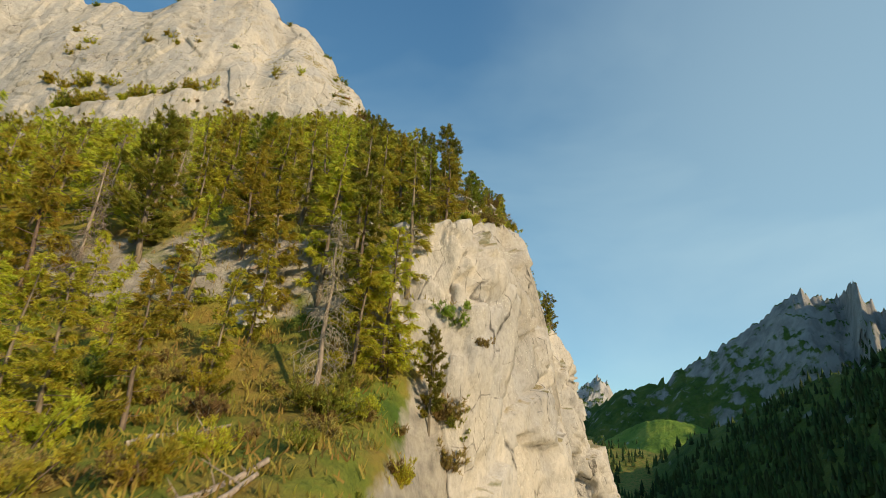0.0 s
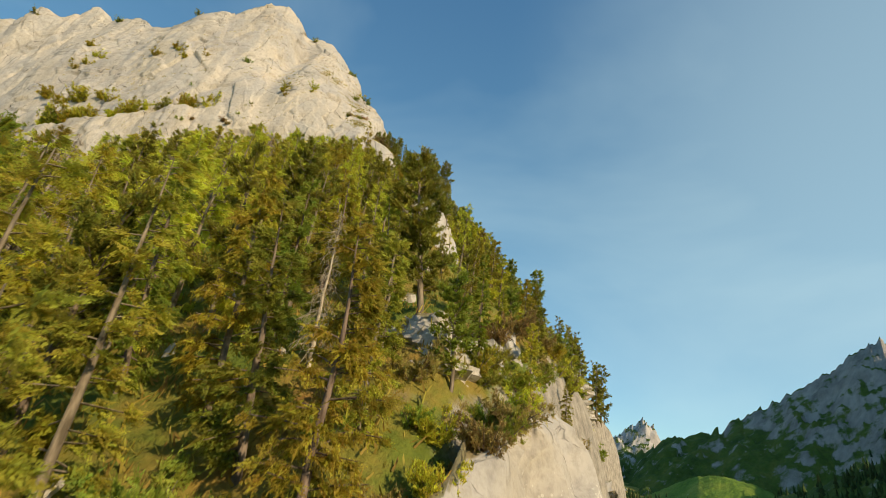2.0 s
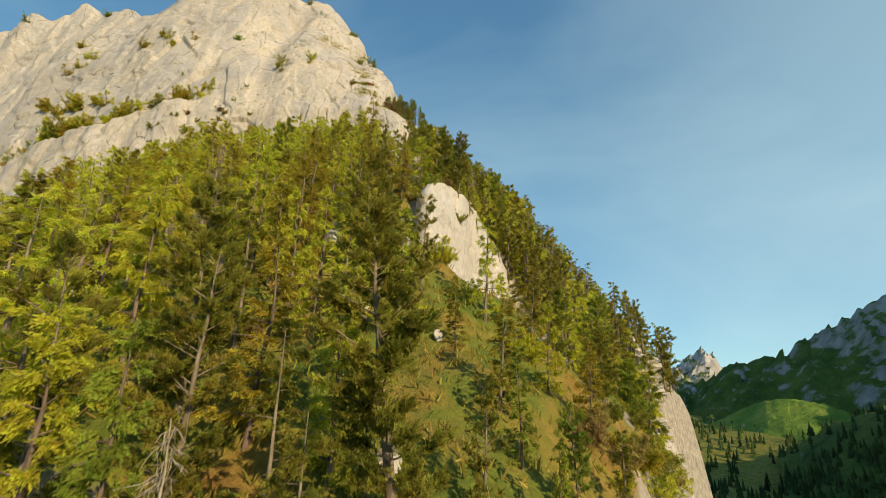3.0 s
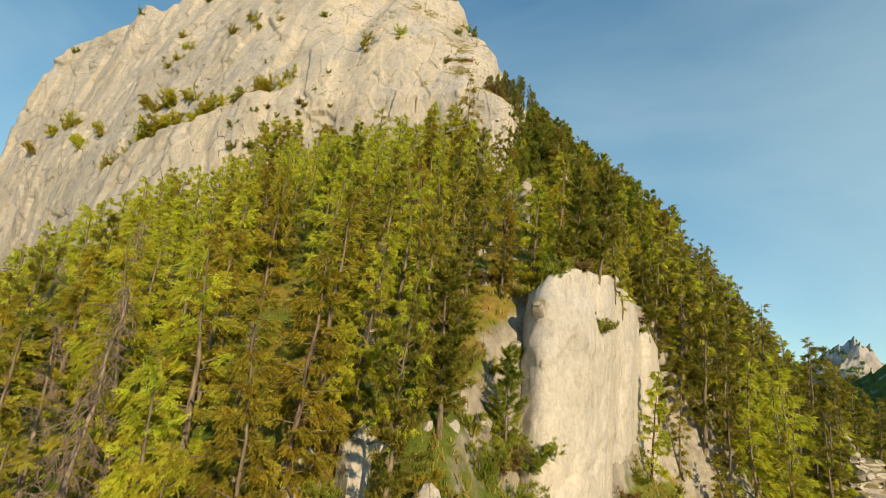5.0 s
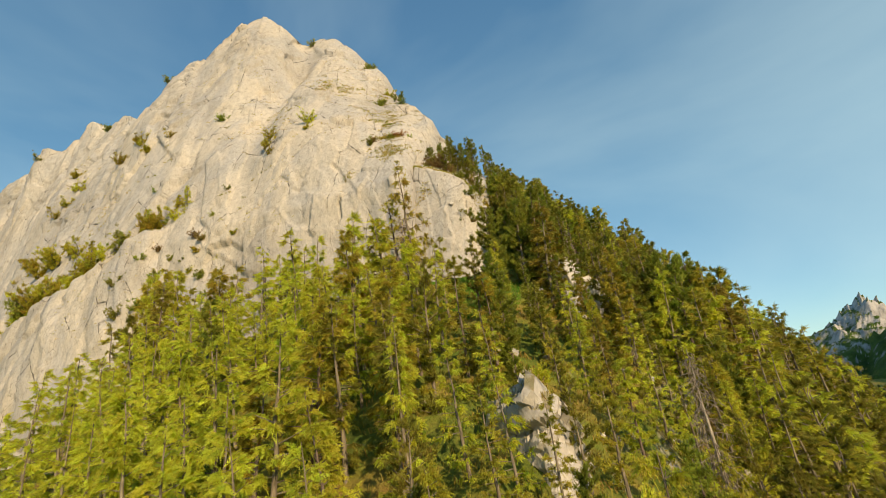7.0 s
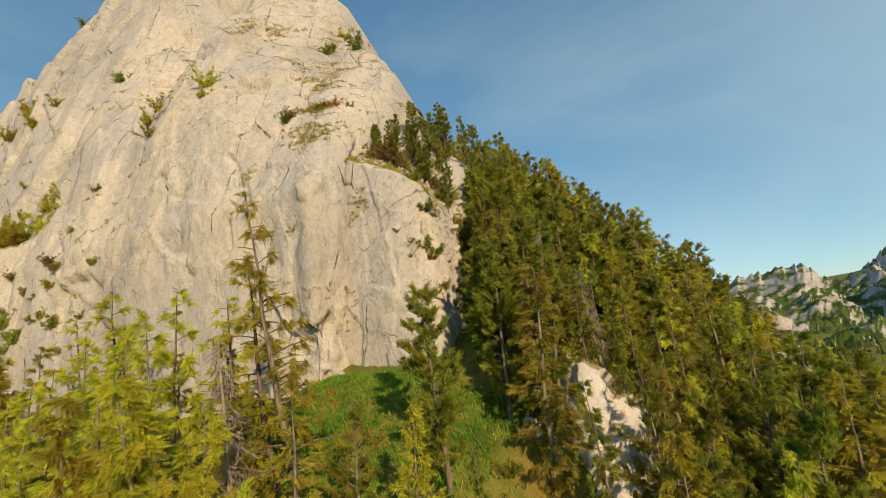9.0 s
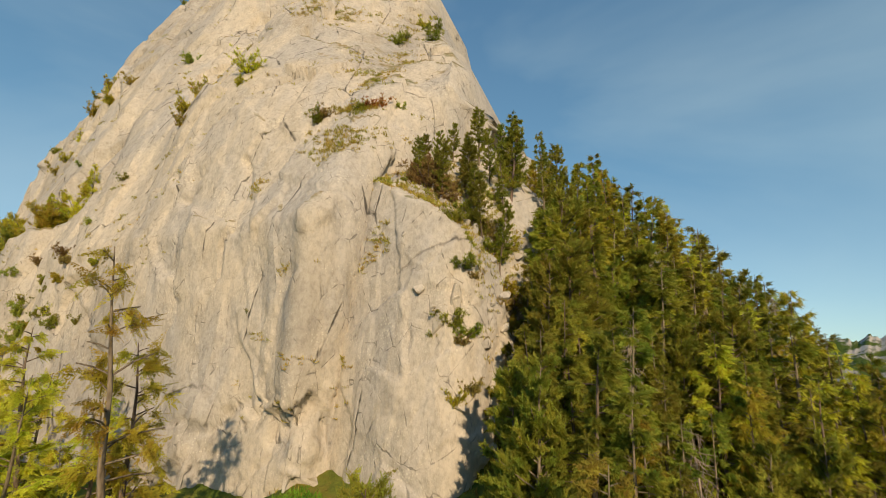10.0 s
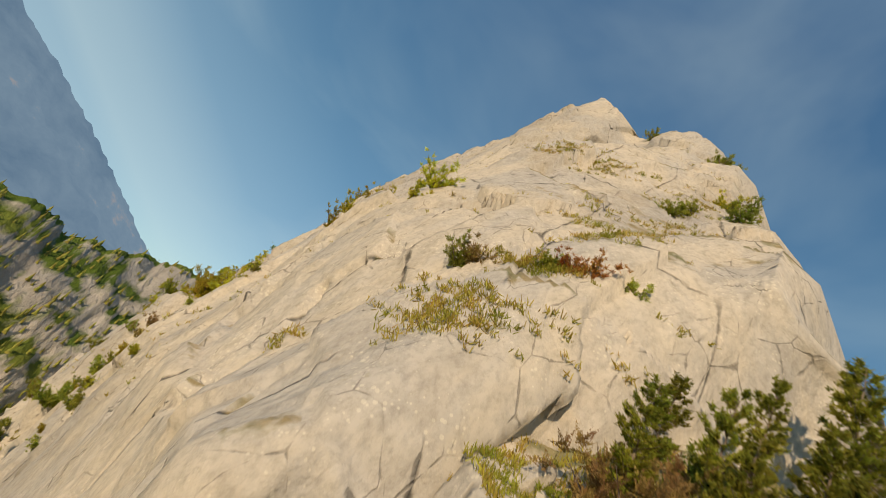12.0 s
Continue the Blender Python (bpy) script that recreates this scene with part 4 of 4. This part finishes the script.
    root.matrix_basis = Matrix.LocRotScale(place, Euler((random.gauss(0, 0.1), random.gauss(0, 0.1), random.uniform(0, 6.28))), (size, size, size * tall))
    tagged(root, SHRUB_WORDS[kind], "bush", "bushes")
    part("stem", stems, root)
    part("foliage", foliage, root)


for kind, x, z, size in (
        ("bush", -42.6, 200.2, 1.5), ("bare_bush", -42.2, 200.6, 1.2), ("larch_bush", -62, 206, 2.2), ("larch_bush", -61.5, 203.6, 1.9), ("larch_bush", -63, 208.6, 2.0), ("larch_bush", -55, 209.4, 2.2), ("larch_bush", -54.4, 207.6, 1.4), ("bush", -82, 223.8, 2.0),
        ("dwarf_pine", -48.4, 219.2, 1.9), ("dwarf_pine", -48.2, 220.6, 1.6), ("larch_bush", -48.6, 225.4, 1.9), ("rust_bush", -38.2, 202.0, 1.2), ("rust_bush", -39.0, 201.9, 1.0), ("bush", -40.2, 201.8, 0.9), ("bush", -37.4, 202.2, 0.9), ("larch_bush", -138, 225, 3.0), ("larch_bush", -112, 222, 2.4), ("larch_bush", -94, 222, 2.0),
        ("larch_bush", -122, 198, 4.6), ("larch_bush", -132, 197.4, 4.6), ("larch_bush", -113, 197.6, 4.0), ("larch_bush", -140, 201.5, 4.4), ("larch_bush", -127, 198.4, 4.2), ("larch_bush", -117.5, 199.5, 3.2), ("larch_bush", -222, 207, 5.5), ("larch_bush", -231, 200, 5.5), ("larch_bush", -211, 208, 5.0), ("larch_bush", -201, 207, 5.0), ("larch_bush", -181, 194, 5.0), ("larch_bush", -187, 197, 4.6),
        ("larch_bush", -166, 196.5, 4.6), ("larch_bush", -103, 223.5, 2.6), ("larch_bush", -106, 226, 2.4), ("larch_bush", -101, 220.5, 2.2), ("larch_bush", -138, 219.6, 3.0), ("larch_bush", -141, 216.8, 3.0), ("larch_bush", -150, 235.5, 3.0), ("bush", -77.4, 262.5, 2.2), ("dwarf_pine", -57.6, 243, 2.4), ("dwarf_pine", -55.4, 239.6, 2.0), ("dwarf_pine", -46, 222.5, 1.8),
        ("dwarf_pine", -44.2, 219.5, 1.6), ("bush", -118, 258, 2.2), ("bush", -160, 262, 2.6), ("bush", -196, 262, 3.0), ("bush", -238, 252, 3.0), ("bush", -70, 193, 0.9), ("bush", -41.8, 183.2, 0.45), ("bush", -28.2, 181.8, 0.5), ("bush", -69, 198.4, 1.0), ("bush", -90, 205, 1.2)):
    p, n = on_face(x, z)
    put_shrub(kind, p - n * 0.15, size)
for x, y, kind, size in ((-33.0, 129.2, "dwarf_pine", 0.95), (-32.2, 130.4, "bare_bush", 2.2), (-31.4, 130.0, "bare_bush", 2.4), (-30.4, 130.6, "bare_bush", 2.0), (-29.4, 130.0, "bare_bush", 1.3), (-28.4, 130.2, "dwarf_pine", 1.2), (-26.4, 130.8, "dwarf_pine", 1.4), (-25.2, 131.0, "bush", 1.0), (-32.4, 132.4, "bush", 1.0),
                         (-24.2, 130.6, "bare_bush", 1.2), (-30.0, 133.6, "dwarf_pine", 1.3), (-27.8, 133.6, "bush", 1.2)):
    put_shrub(kind, (x - 0.6, y + 0.9, top_z(x - 0.6, y + 0.9) - 0.05), size)
for i in range(40):                      # the ledge of the shoulder
    x = random.choice((random.uniform(-128, -108), random.uniform(-150, -100)))
    y = np.interp(x, [-157, -128, -103, -87, -76], [125, 118, 115.5, 117.5, 124]) + random.uniform(1.0, 6.0)
    put_shrub(random.choice(("larch_bush", "larch_bush", "bush")), (x, y, top_z(x, y) - 0.1), random.uniform(3.0, 5.5))
for i in range(26):                      # thicket along the near end of that ledge
    x = random.uniform(-106, -75)
    y = np.interp(x, [-128, -103, -87, -76], [118, 115.5, 117.5, 124]) + random.uniform(0.4, 4.5)
    put_shrub(random.choice(("larch_bush", "larch_bush", "bush")), (x, y, top_z(x, y) - 0.1), random.uniform(2.0, 3.6))
for i in range(12):
    x = random.uniform(-104, -76)
    y = np.interp(x, [-128, -103, -87, -76], [118, 115.5, 117.5, 124]) + random.uniform(-0.2, 3.0)
    plant("larch", x, y, random.uniform(4.0, 7.0), label="young larch on the ledge of the rock shoulder")
for x, z, size in ((-81, 183.5, 4.0), (-80, 180.5, 3.6), (-83, 179, 4.5), (-84, 188, 3.0), (-88, 184, 4.4), (-79, 187, 2.6), (-86, 178, 4.6), (-84, 174, 5.0)):
    size *= 0.5
    p, n = on_face(x, z)
    put_shrub("bush", p - n * 0.2, size)
for i in range(46):                      # tangle at the foot of the crag
    x, y = random.choice((random.uniform(-14, -3), random.uniform(-4.5, -0.4))), random.uniform(11, 26)
    put_shrub(random.choice(("bare_bush", "bare_bush", "bare_bush", "bush", "larch_bush")), (x, y, top_z(x, y) - 0.1), random.uniform(0.5, 1.3))
for i in range(150):                     # undergrowth of the slope
    x, y = random.gauss(-9, 11), random.uniform(9, 125)
    brink = np.interp(y, [9, 20, 26, 32, 44, 57, 64, 80, 108], [-1.2, 0, 0, 0.6, 4.5, 9, 11, 14, 16.5])
    if x < brink - 0.3 and not (y > 109 and x < -22):
        z = top_z(x, y)
        if free(x, y, z, 2.0, 1.5):
            put_shrub(random.choice(("bush", "dwarf_pine", "larch_bush", "larch_bush", "bare_bush")), (x, y, z - 0.1), random.uniform(0.7, 2.0))


for x, y, size in ((-9.9, 78.3, 1.4), (-8.6, 77.4, 1.2), (-7.3, 77.2, 1.5), (-5.9, 78.9, 1.1), (-4.9, 80.8, 1.3), (-3.9, 84.9, 1.2), (-10.8, 78.6, 1.5), (7.4, 56.5, 1.3), (8.6, 62.4, 1.2), (12.4, 66, 1.5), (13.6, 66.4, 1.3), (10.6, 64.6, 1.5), (9.2, 58.6, 1.4), (4.6, 46.4, 1.3), (6.0, 49.0, 1.3), (3.2, 43.0, 1.0), (14.6, 70, 1.4), (8.4, 53.4, 1.2)):
    put_shrub(random.choice(("bush", "dwarf_pine", "bare_bush")), (x, y, top_z(x, y) - 0.1), size)


for i in range(54):                      # scrub on the broken ground beside the white wall
    x, y = random.uniform(-18, -6.5), random.uniform(60, 79)
    put_shrub(random.choice(("bush", "bare_bush", "bare_bush", "larch_bush", "dwarf_pine")), (x, y, top_z(x, y) - 0.1), random.uniform(0.7, 1.9))


for i in range(18):                      # bushes at the foot of the tower
    p, n = on_face(random.uniform(-82, -63), random.uniform(179, 190))
    put_shrub(random.choice(("bush", "larch_bush", "bare_bush")), p - n * 0.15, random.uniform(0.8, 1.8))
for i in range(84):                      # plants on the lower crag
    x, z = random.uniform(-12.0, 2.6), random.uniform(92, 111)
    if x > -2.5 and random.random() < 0.7:
        continue
    hit = TREES["lower_crag"].ray_cast(Vector((x, 4, z)), Vector((0, 1, 0)))
    if hit[0]:
        put_shrub(random.choice(("bush", "bare_bush", "larch_bush", "dwarf_pine")), hit[0] + Vector((0, 0.15, 0)), random.uniform(0.8, 1.7))
for x, z, h in ((-2.2, 100.5, 5.0), (-0.6, 97.5, 4.5), (1.6, 98.5, 3.6), (-3.4, 97.0, 6.0)):
    hit = TREES["lower_crag"].ray_cast(Vector((x, 4, z)), Vector((0, 1, 0)))
    if hit[0]:
        plant("pine", x, hit[0].y + 0.1, h, z=hit[0].z - 0.4, label="small dark pine growing out of the crag")


for i in range(46):                      # scrub and turf on the broken east side of the buttress
    y, z = random.uniform(127.5, 139), random.uniform(176, 190)
    hit = TREES["buttress"].ray_cast(Vector((-10, y, z)), Vector((-1, 0, 0)))
    if hit[0]:
        put_shrub(random.choice(("bare_bush", "bare_bush", "dwarf_pine", "dwarf_pine", "bush", "larch_bush")), hit[0] + Vector((-0.15, 0, 0)), random.uniform(0.6, 1.5))


def stone_mesh(seed, tall):
    """An angular block: a ball cut by random planes."""
    rng = np.random.default_rng(int(seed * 10))
    planes = [(Vector(rng.normal(0, 1, 3)).normalized(), rng.uniform(0.38, 0.72)) for _ in range(11)]
    bm = bmesh.new()
    bmesh.ops.create_icosphere(bm, subdivisions=3, radius=1.0)
    for v in bm.verts:
        p = v.co.normalized()
        r = min([1.0] + [d / p.dot(n) for n, d in planes if p.dot(n) > 0.2])
        r *= 1 + 0.03 * noise.noise(p * 3 + Vector((seed, 0, 0)))
        v.co = Vector((p.x * r, p.y * r * 0.85, p.z * r * tall))
    me = bpy.data.meshes.new("stone")
    bm.to_mesh(me)
    bm.free()
    me.materials.append(ROCK)
    return me


STONES = [stone_mesh(3.7 * i + 1, t) for i, t in enumerate((0.7, 1.0, 1.5, 0.8, 1.9))]


def put_stone(x, y, size, z=None):
    ob = new("boulder", STONES[random.randrange(5)])
    ob.matrix_basis = Matrix.LocRotScale((x, y, (top_z(x, y) if z is None else z) - 0.3 * size), Euler((random.gauss(0, 0.25), random.gauss(0, 0.25), random.uniform(0, 6.28))), (size,) * 3)
    tagged(ob, "pale weathered limestone boulder set in the turf", "boulder", "boulders of the slope")


for i in range(110):
    x, y = random.gauss(-8, 9), random.uniform(30, 150)
    brink = np.interp(y, [9, 20, 26, 32, 44, 57, 64, 80, 108, 150], [-1, 0, 0, 0, 4.5, 9, 11, 14, 16, 32])
    if x < brink - 0.3 and not (y > 108 and x < -20):
        put_stone(x, y, random.choice((0.3, 0.35, 0.45, 0.6, 0.8)))
for i in range(40):                      # broken rock beside the white wall
    x, y = random.uniform(-17, -7), random.uniform(62, 79)
    put_stone(x, y, random.choice((0.4, 0.6, 0.8, 1.1)))
for i in range(80):                      # rubble along the buttress ledge
    u = random.random()
    x, y = -35 + 12.5 * u + random.gauss(0, 0.4), 128.6 + 1.8 * u + random.uniform(0, 2.6)
    put_stone(x, y, random.choice((0.15, 0.22, 0.3, 0.5)))
for i in range(60):                      # rubble down the broken east side of the buttress
    y, z = random.uniform(127, 138), random.uniform(178, 190)
    hit = TREES["buttress"].ray_cast(Vector((-10, y, z)), Vector((-1, 0, 0)))
    if hit[0]:
        size = random.choice((0.2, 0.3, 0.4, 0.6))
        put_stone(hit[0].x, y, size, hit[0].z + 0.3 * size)
for x, y, size in ((-11.5, 31, 2.2), (-12.8, 30.5, 1.8), (-29, 31, 2.6), (-26.5, 31.5, 2.0), (-33, 31, 2.4), (1.4, 43.6, 1.6), (4.2, 45, 1.4), (-0.8, 47.4, 1.2), (-6.2, 49.6, 1.0), (-18.4, 105.5, 2.6), (-17.2, 104, 2.2), (-16.4, 100.8, 2.3), (-15.6, 99.6, 1.8), (-9.6, 102.4, 1.8), (-17.5, 126, 2.2), (-18.6, 123, 1.8), (-15, 130, 2.2), (-11, 126, 2.4), (-7.5, 131, 2.4)):
    put_stone(x, y, size * 0.6)


for i in range(30):                      # plants on the broken lip of the lower crag
    y = random.uniform(34, 60)
    x = np.interp(y, [33, 44, 56, 60], [0.5, 4.6, 8.0, 8.6]) + random.uniform(-2.2, 0.8)
    put_shrub(random.choice(("bush", "dwarf_pine", "bare_bush", "larch_bush")), (x, y, top_z(x, y) - 0.1), random.uniform(0.7, 1.5))


def grass(name, spots_of, label, length, blades, blade=DRYGRASS):
    """Tufts of long blades in one mesh."""
    rng = np.random.default_rng(len(label))
    verts, faces = [], []
    for p, n in spots_of(rng):
        for _ in range(blades):
            b = len(verts)
            o = np.array(p) + rng.normal(0, length * 0.45, 3) * (1, 1, 0.2)
            d = np.array(n) * 0.4 + np.array((0, 0, 0.5)) + rng.normal(0, 0.45, 3)
            d *= length * rng.uniform(0.5, 1.2) / np.linalg.norm(d)
            w = np.cross(d, rng.normal(0, 1, 3))
            w *= 0.085 * length / (np.linalg.norm(w) + 1e-9)
            verts.extend((tuple(o - w - d * 0.15), tuple(o + w - d * 0.15), tuple(o + d + w * 0.2), tuple(o + d * 0.7 - w)))
            faces.append((b, b + 1, b + 2, b + 3))
    return tagged(new(name, mesh_of(name, verts, faces, blade)), label, "grass", kind="stuff")


def slope_tufts(rng):
    for _ in range(15000):
        y = rng.uniform(8, 130)
        x = rng.normal(-9, 11)
        if x < np.interp(y, [9, 20, 26, 32, 44, 57, 64, 80, 108], [-0.8, 0.3, 0.2, 1, 5, 9.4, 11.5, 14.6, 17]) and x > -40:
            z = top_z(x, y)
            if abs(top_z(x + 0.3, y) - z) + abs(top_z(x, y + 0.3) - z) < 0.75:
                yield (x, y, z), (0, 0, 1)


def face_tufts(rng):
    for x, z, rx, rz, count in ((-38.6, 197.2, 2.4, 1.5, 260), (-39.6, 201.7, 2.0, 0.5, 200), (-43.4, 208.8, 1.6, 0.7, 70), (-45, 213.5, 3, 2.4, 110), (-55.5, 224, 3, 3, 240), (-48, 222, 2, 3, 70), (-33.6, 188.6, 0.4, 1.4, 36), (-34.4, 186.4, 0.3, 0.8, 20), (-36, 180, 0.3, 1.2, 20), (-45, 193.6, 0.4, 0.9, 26),
                                (-38.2, 186.4, 0.3, 0.3, 10), (-41, 206, 2, 1.2, 60), (-63, 212, 3, 3, 50), (-70, 220, 9, 8, 110), (-100, 222, 16, 14, 140), (-42, 181, 4, 5, 16), (-135, 225, 20, 18, 140), (-66, 196, 4, 4, 40)):
        for _ in range(count // 5):
            cx, cz = x + rng.normal(0, rx * 0.6), z + rng.normal(0, rz * 0.6)
            for _ in range(5):
                p, n = on_face(cx + rng.normal(0, 0.5), cz + rng.normal(0, 0.15))
                yield p, n
    found = [on_face(x, z) for x, z in zip(rng.uniform(-130, -34, 9000), rng.uniform(176, 250, 9000))]
    place = np.array([p for p, _ in found])
    seam = np.maximum(fractures(place, 13, 3.1), 0.8 * fractures(place, 5.0, 6.1)) * np.clip(smooth_noise(place, 17, 2, seed=11.1) * 3 + 0.3, 0, 1)
    for (p, n), s in zip(found, seam):
        if s > 0.45:
            yield p, n


def bank_tufts(rng):
    for _ in range(3400):
        x, y = rng.uniform(-36, -19.5), rng.uniform(111, 124.5)
        z = top_z(x, y)
        if abs(top_z(x + 0.3, y) - z) + abs(top_z(x, y + 0.3) - z) < 0.9:
            yield (x, y, z), (0, -0.2, 1)


def ledge_tufts(rng):
    for _ in range(1900):
        u = rng.uniform(0, 1)
        x, y = -35.6 + 13 * u + rng.normal(0, 0.3), 128.3 + 1.9 * u + 6 * rng.uniform(0, 1) ** 1.6
        yield (x, y, top_z(x, y)), (0, -0.3, 1)


grass("slope_grass", slope_tufts, "long green and ochre grass tufts on the steep slope", 0.42, 4)
grass("face_grass", face_tufts, "grass tufts in the cracks of the pale rock face", 0.25, 12)
grass("bank_grass", bank_tufts, "lush green grass bank at the foot of the rock face", 0.34, 6, GREENGRASS)
grass("ledge_grass", ledge_tufts, "ochre and green grass on the buttress ledge", 0.24, 8)


def fallen_log(a, b, r):
    va, fa = [], []
    a, b = np.array((*a, top_z(*a) + r * 0.6)), np.array((*b, top_z(*b) + r * 0.6))
    s = np.linspace(0, 1, 6)
    tube(va, fa, a + (b - a) * s[:, None] + np.array([[0, 0, 0.12 * math.sin(7 * k)] for k in s]), r * (1.1 - 0.6 * s), 8)
    for k in range(5):
        p = a + (b - a) * random.uniform(0.3, 0.95)
        tube(va, fa, [p, p + np.array([random.gauss(0, 0.5), random.gauss(0, 0.5), random.uniform(0.1, 0.7)])], [0.03, 0.008], 4)
    tagged(new("fallen_log", mesh_of("fallen_log", va, fa, DEADWOOD, True)), "bleached fallen tree trunk lying on the slope", "log", "fallen logs")


for a, b, r in (((-6.6, 11.6), (-4.4, 16.2), 0.16), ((-5.9, 11.2), (-4.2, 15.0), 0.13), ((-14.2, 31.6), (-10.6, 33.4), 0.14), ((-9.5, 17.5), (-7.6, 20.5), 0.10), ((-16, 36), (-11, 38.5), 0.14), ((-16, 73), (-11, 76), 0.12), ((-13, 84), (-9.5, 86.5), 0.12)):
    fallen_log(a, b, r)


# ---- the wood of the spur, tree beside tree ----
def mountain_wood():
    rng = np.random.default_rng(77)
    models = []
    for i, kind in enumerate(("pine", "spruce", "spruce", "larch")):
        wv, wf, lv, lf = conifer(500 + i, 10.0, kind, 0.44)
        models.append((np.array(wv), np.array(wf), np.array(lv), np.array(lf)))
    order = ("pine", "spruce", "bronze", "larch")
    wood_v, wood_f, wn_ = [], [], 0
    leaves = {"dark": ([], [], [0]), "pale": ([], [], [0]), "larch": ([], [], [0])}
    taken = list(spots)
    for turn in range(22000):
        if len(taken) > len(spots) + 600:
            break
        x, y = (rng.uniform(-25, 36), rng.uniform(106, 180)) if turn % 2 else (rng.uniform(-66, 18), rng.uniform(29, 114))
        if x > brink_x(y) - 0.5 or wooded(x, y) < 0.3 or (y > 118 and x < -22) or bare_rock(x, y):
            continue
        if any((x - a) ** 2 + (y - b) ** 2 < 1.9 ** 2 for a, b in taken):
            continue
        z = top_z(x, y)
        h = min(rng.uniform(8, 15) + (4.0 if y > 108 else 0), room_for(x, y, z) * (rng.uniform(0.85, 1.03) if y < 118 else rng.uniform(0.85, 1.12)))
        if h < 2.5 or not free(x, y, z, h, 2.4):
            continue
        taken.append((x, y))
        kind = kind_at(x, y, rng.uniform())
        kind = "larch" if kind == "dead" else kind
        wv, wf, lv, lf = models[order.index(kind)]
        a, f = rng.uniform(0, 6.28), rng.uniform(0.9, 1.2)
        m = np.array([[math.cos(a) * f, -math.sin(a) * f, 0], [math.sin(a) * f, math.cos(a) * f, 0], [0, 0, 1]]) * h / 10
        wood_v.append(wv @ m.T + (x, y, z - 0.2))
        wood_f.append(wf + wn_)
        lvs, lfs, count = leaves["larch" if kind == "larch" else "pale" if kind == "bronze" or rng.uniform() < 0.2 else "dark"]
        lvs.append(lv @ m.T + (x, y, z - 0.2))
        lfs.append(lf + count[0])
        count[0] += len(lv)
        wn_ += len(wv)
    (dv, df, _), (pv, pf, _), (gv, gf, _) = leaves["dark"], leaves["pale"], leaves["larch"]
    root = tagged(new("mountain_wood", mesh_of("mountain_wood", np.concatenate(dv), np.concatenate(df).tolist(), PINE)), "dense mixed conifer wood on the steep mountainside", "forest", kind="stuff")
    part("pale_crowns", mesh_of("pale_crowns", np.concatenate(pv), np.concatenate(pf).tolist(), OLIVE), root, "lighter olive-green crowns")["kind"] = "stuff"
    part("larch_crowns", mesh_of("larch_crowns", np.concatenate(gv), np.concatenate(gf).tolist(), LARCH), root, "yellow-green larch crowns")["kind"] = "stuff"
    part("trunks", mesh_of("trunks", np.concatenate(wood_v), np.concatenate(wood_f).tolist(), BARK, True), root)["kind"] = "stuff"


mountain_wood()


# ---- distant woods ----
def far_wood(name, count, place, label, sizes, leaf=FOREST):
    """Many simple conifers in one mesh: three ragged tiers each."""
    rng = np.random.default_rng(len(name))
    verts, faces = [], []
    for _ in range(count):
        x, y = place(rng)
        z = on_ridge(x, y) if name == "ridge_wood" else max(on_ground(x, y), on_hill(x, y))
        if z is None:
            continue
        h = rng.uniform(*sizes)
        for z0, z1, r in ((0.05, 0.5, 0.21), (0.3, 0.75, 0.16), (0.55, 1.0, 0.10)):
            b = len(verts)
            ring = rng.uniform(0.6, 1.3, 7) * r * h
            for k in range(7):
                a = 2 * math.pi * k / 7 + z0
                verts.append((x + ring[k] * math.cos(a), y + ring[k] * math.sin(a), z + h * (z0 + rng.uniform(-0.05, 0.05))))
            verts.append((x, y, z + h * z1))
            faces.extend((b + k, b + (k + 1) % 7, b + 7) for k in range(7))
    return tagged(new(name, mesh_of(name, verts, faces, leaf)), label, "forest", kind="stuff")


def valley_place(rng):
    b, d = np.radians(rng.uniform(14, 75)), rng.uniform(250, 640)
    return d * math.sin(b), d * math.cos(b)


western = bpy.data.objects["western_ridge"]
RIDGE = BVHTree.FromObject(western, bpy.context.evaluated_depsgraph_get())


def on_ridge(x, y):
    h = RIDGE.ray_cast(Vector((x, y, 600)), Vector((0, 0, -1)))
    return h[0].z - 0.5 if h[0] else None


HILLS = [BVHTree.FromObject(bpy.data.objects[n], bpy.context.evaluated_depsgraph_get()) for n in ("eastern_foothill", "eastern_mountain")]


def on_hill(x, y):
    return max([h[0].z - 1.0 for h in (t.ray_cast(Vector((x, y, 900)), Vector((0, 0, -1))) for t in HILLS) if h[0]], default=-500.0)


def foot_place(rng):
    b, d = np.radians(rng.uniform(20, 66)), rng.uniform(330, 800)
    return d * math.sin(b), d * math.cos(b)


def ridge_place(rng):
    b, d = np.radians(rng.uniform(-122, -84)), rng.uniform(110, 320)
    return -24 + d * math.sin(b), 120 + d * math.cos(b)


def hill_place(rng):
    b, d = np.radians(rng.uniform(2, 50)), rng.uniform(640, 1300)
    return d * math.sin(b), d * math.cos(b)


far_wood("ridge_wood", 1300, ridge_place, "mixed olive-brown wood on the western ridge", (2.5, 5), RIDGE_WOOD)
far_wood("hillside_wood", 900, hill_place, "scattered dark conifers on the far hillside", (12, 22))
far_wood("foothill_wood", 2400, foot_place, "dark shaded conifers on the eastern foothill", (9, 18))
far_wood("valley_wood", 2200, valley_place, "dark shaded conifer forest on the valley side", (11, 21))
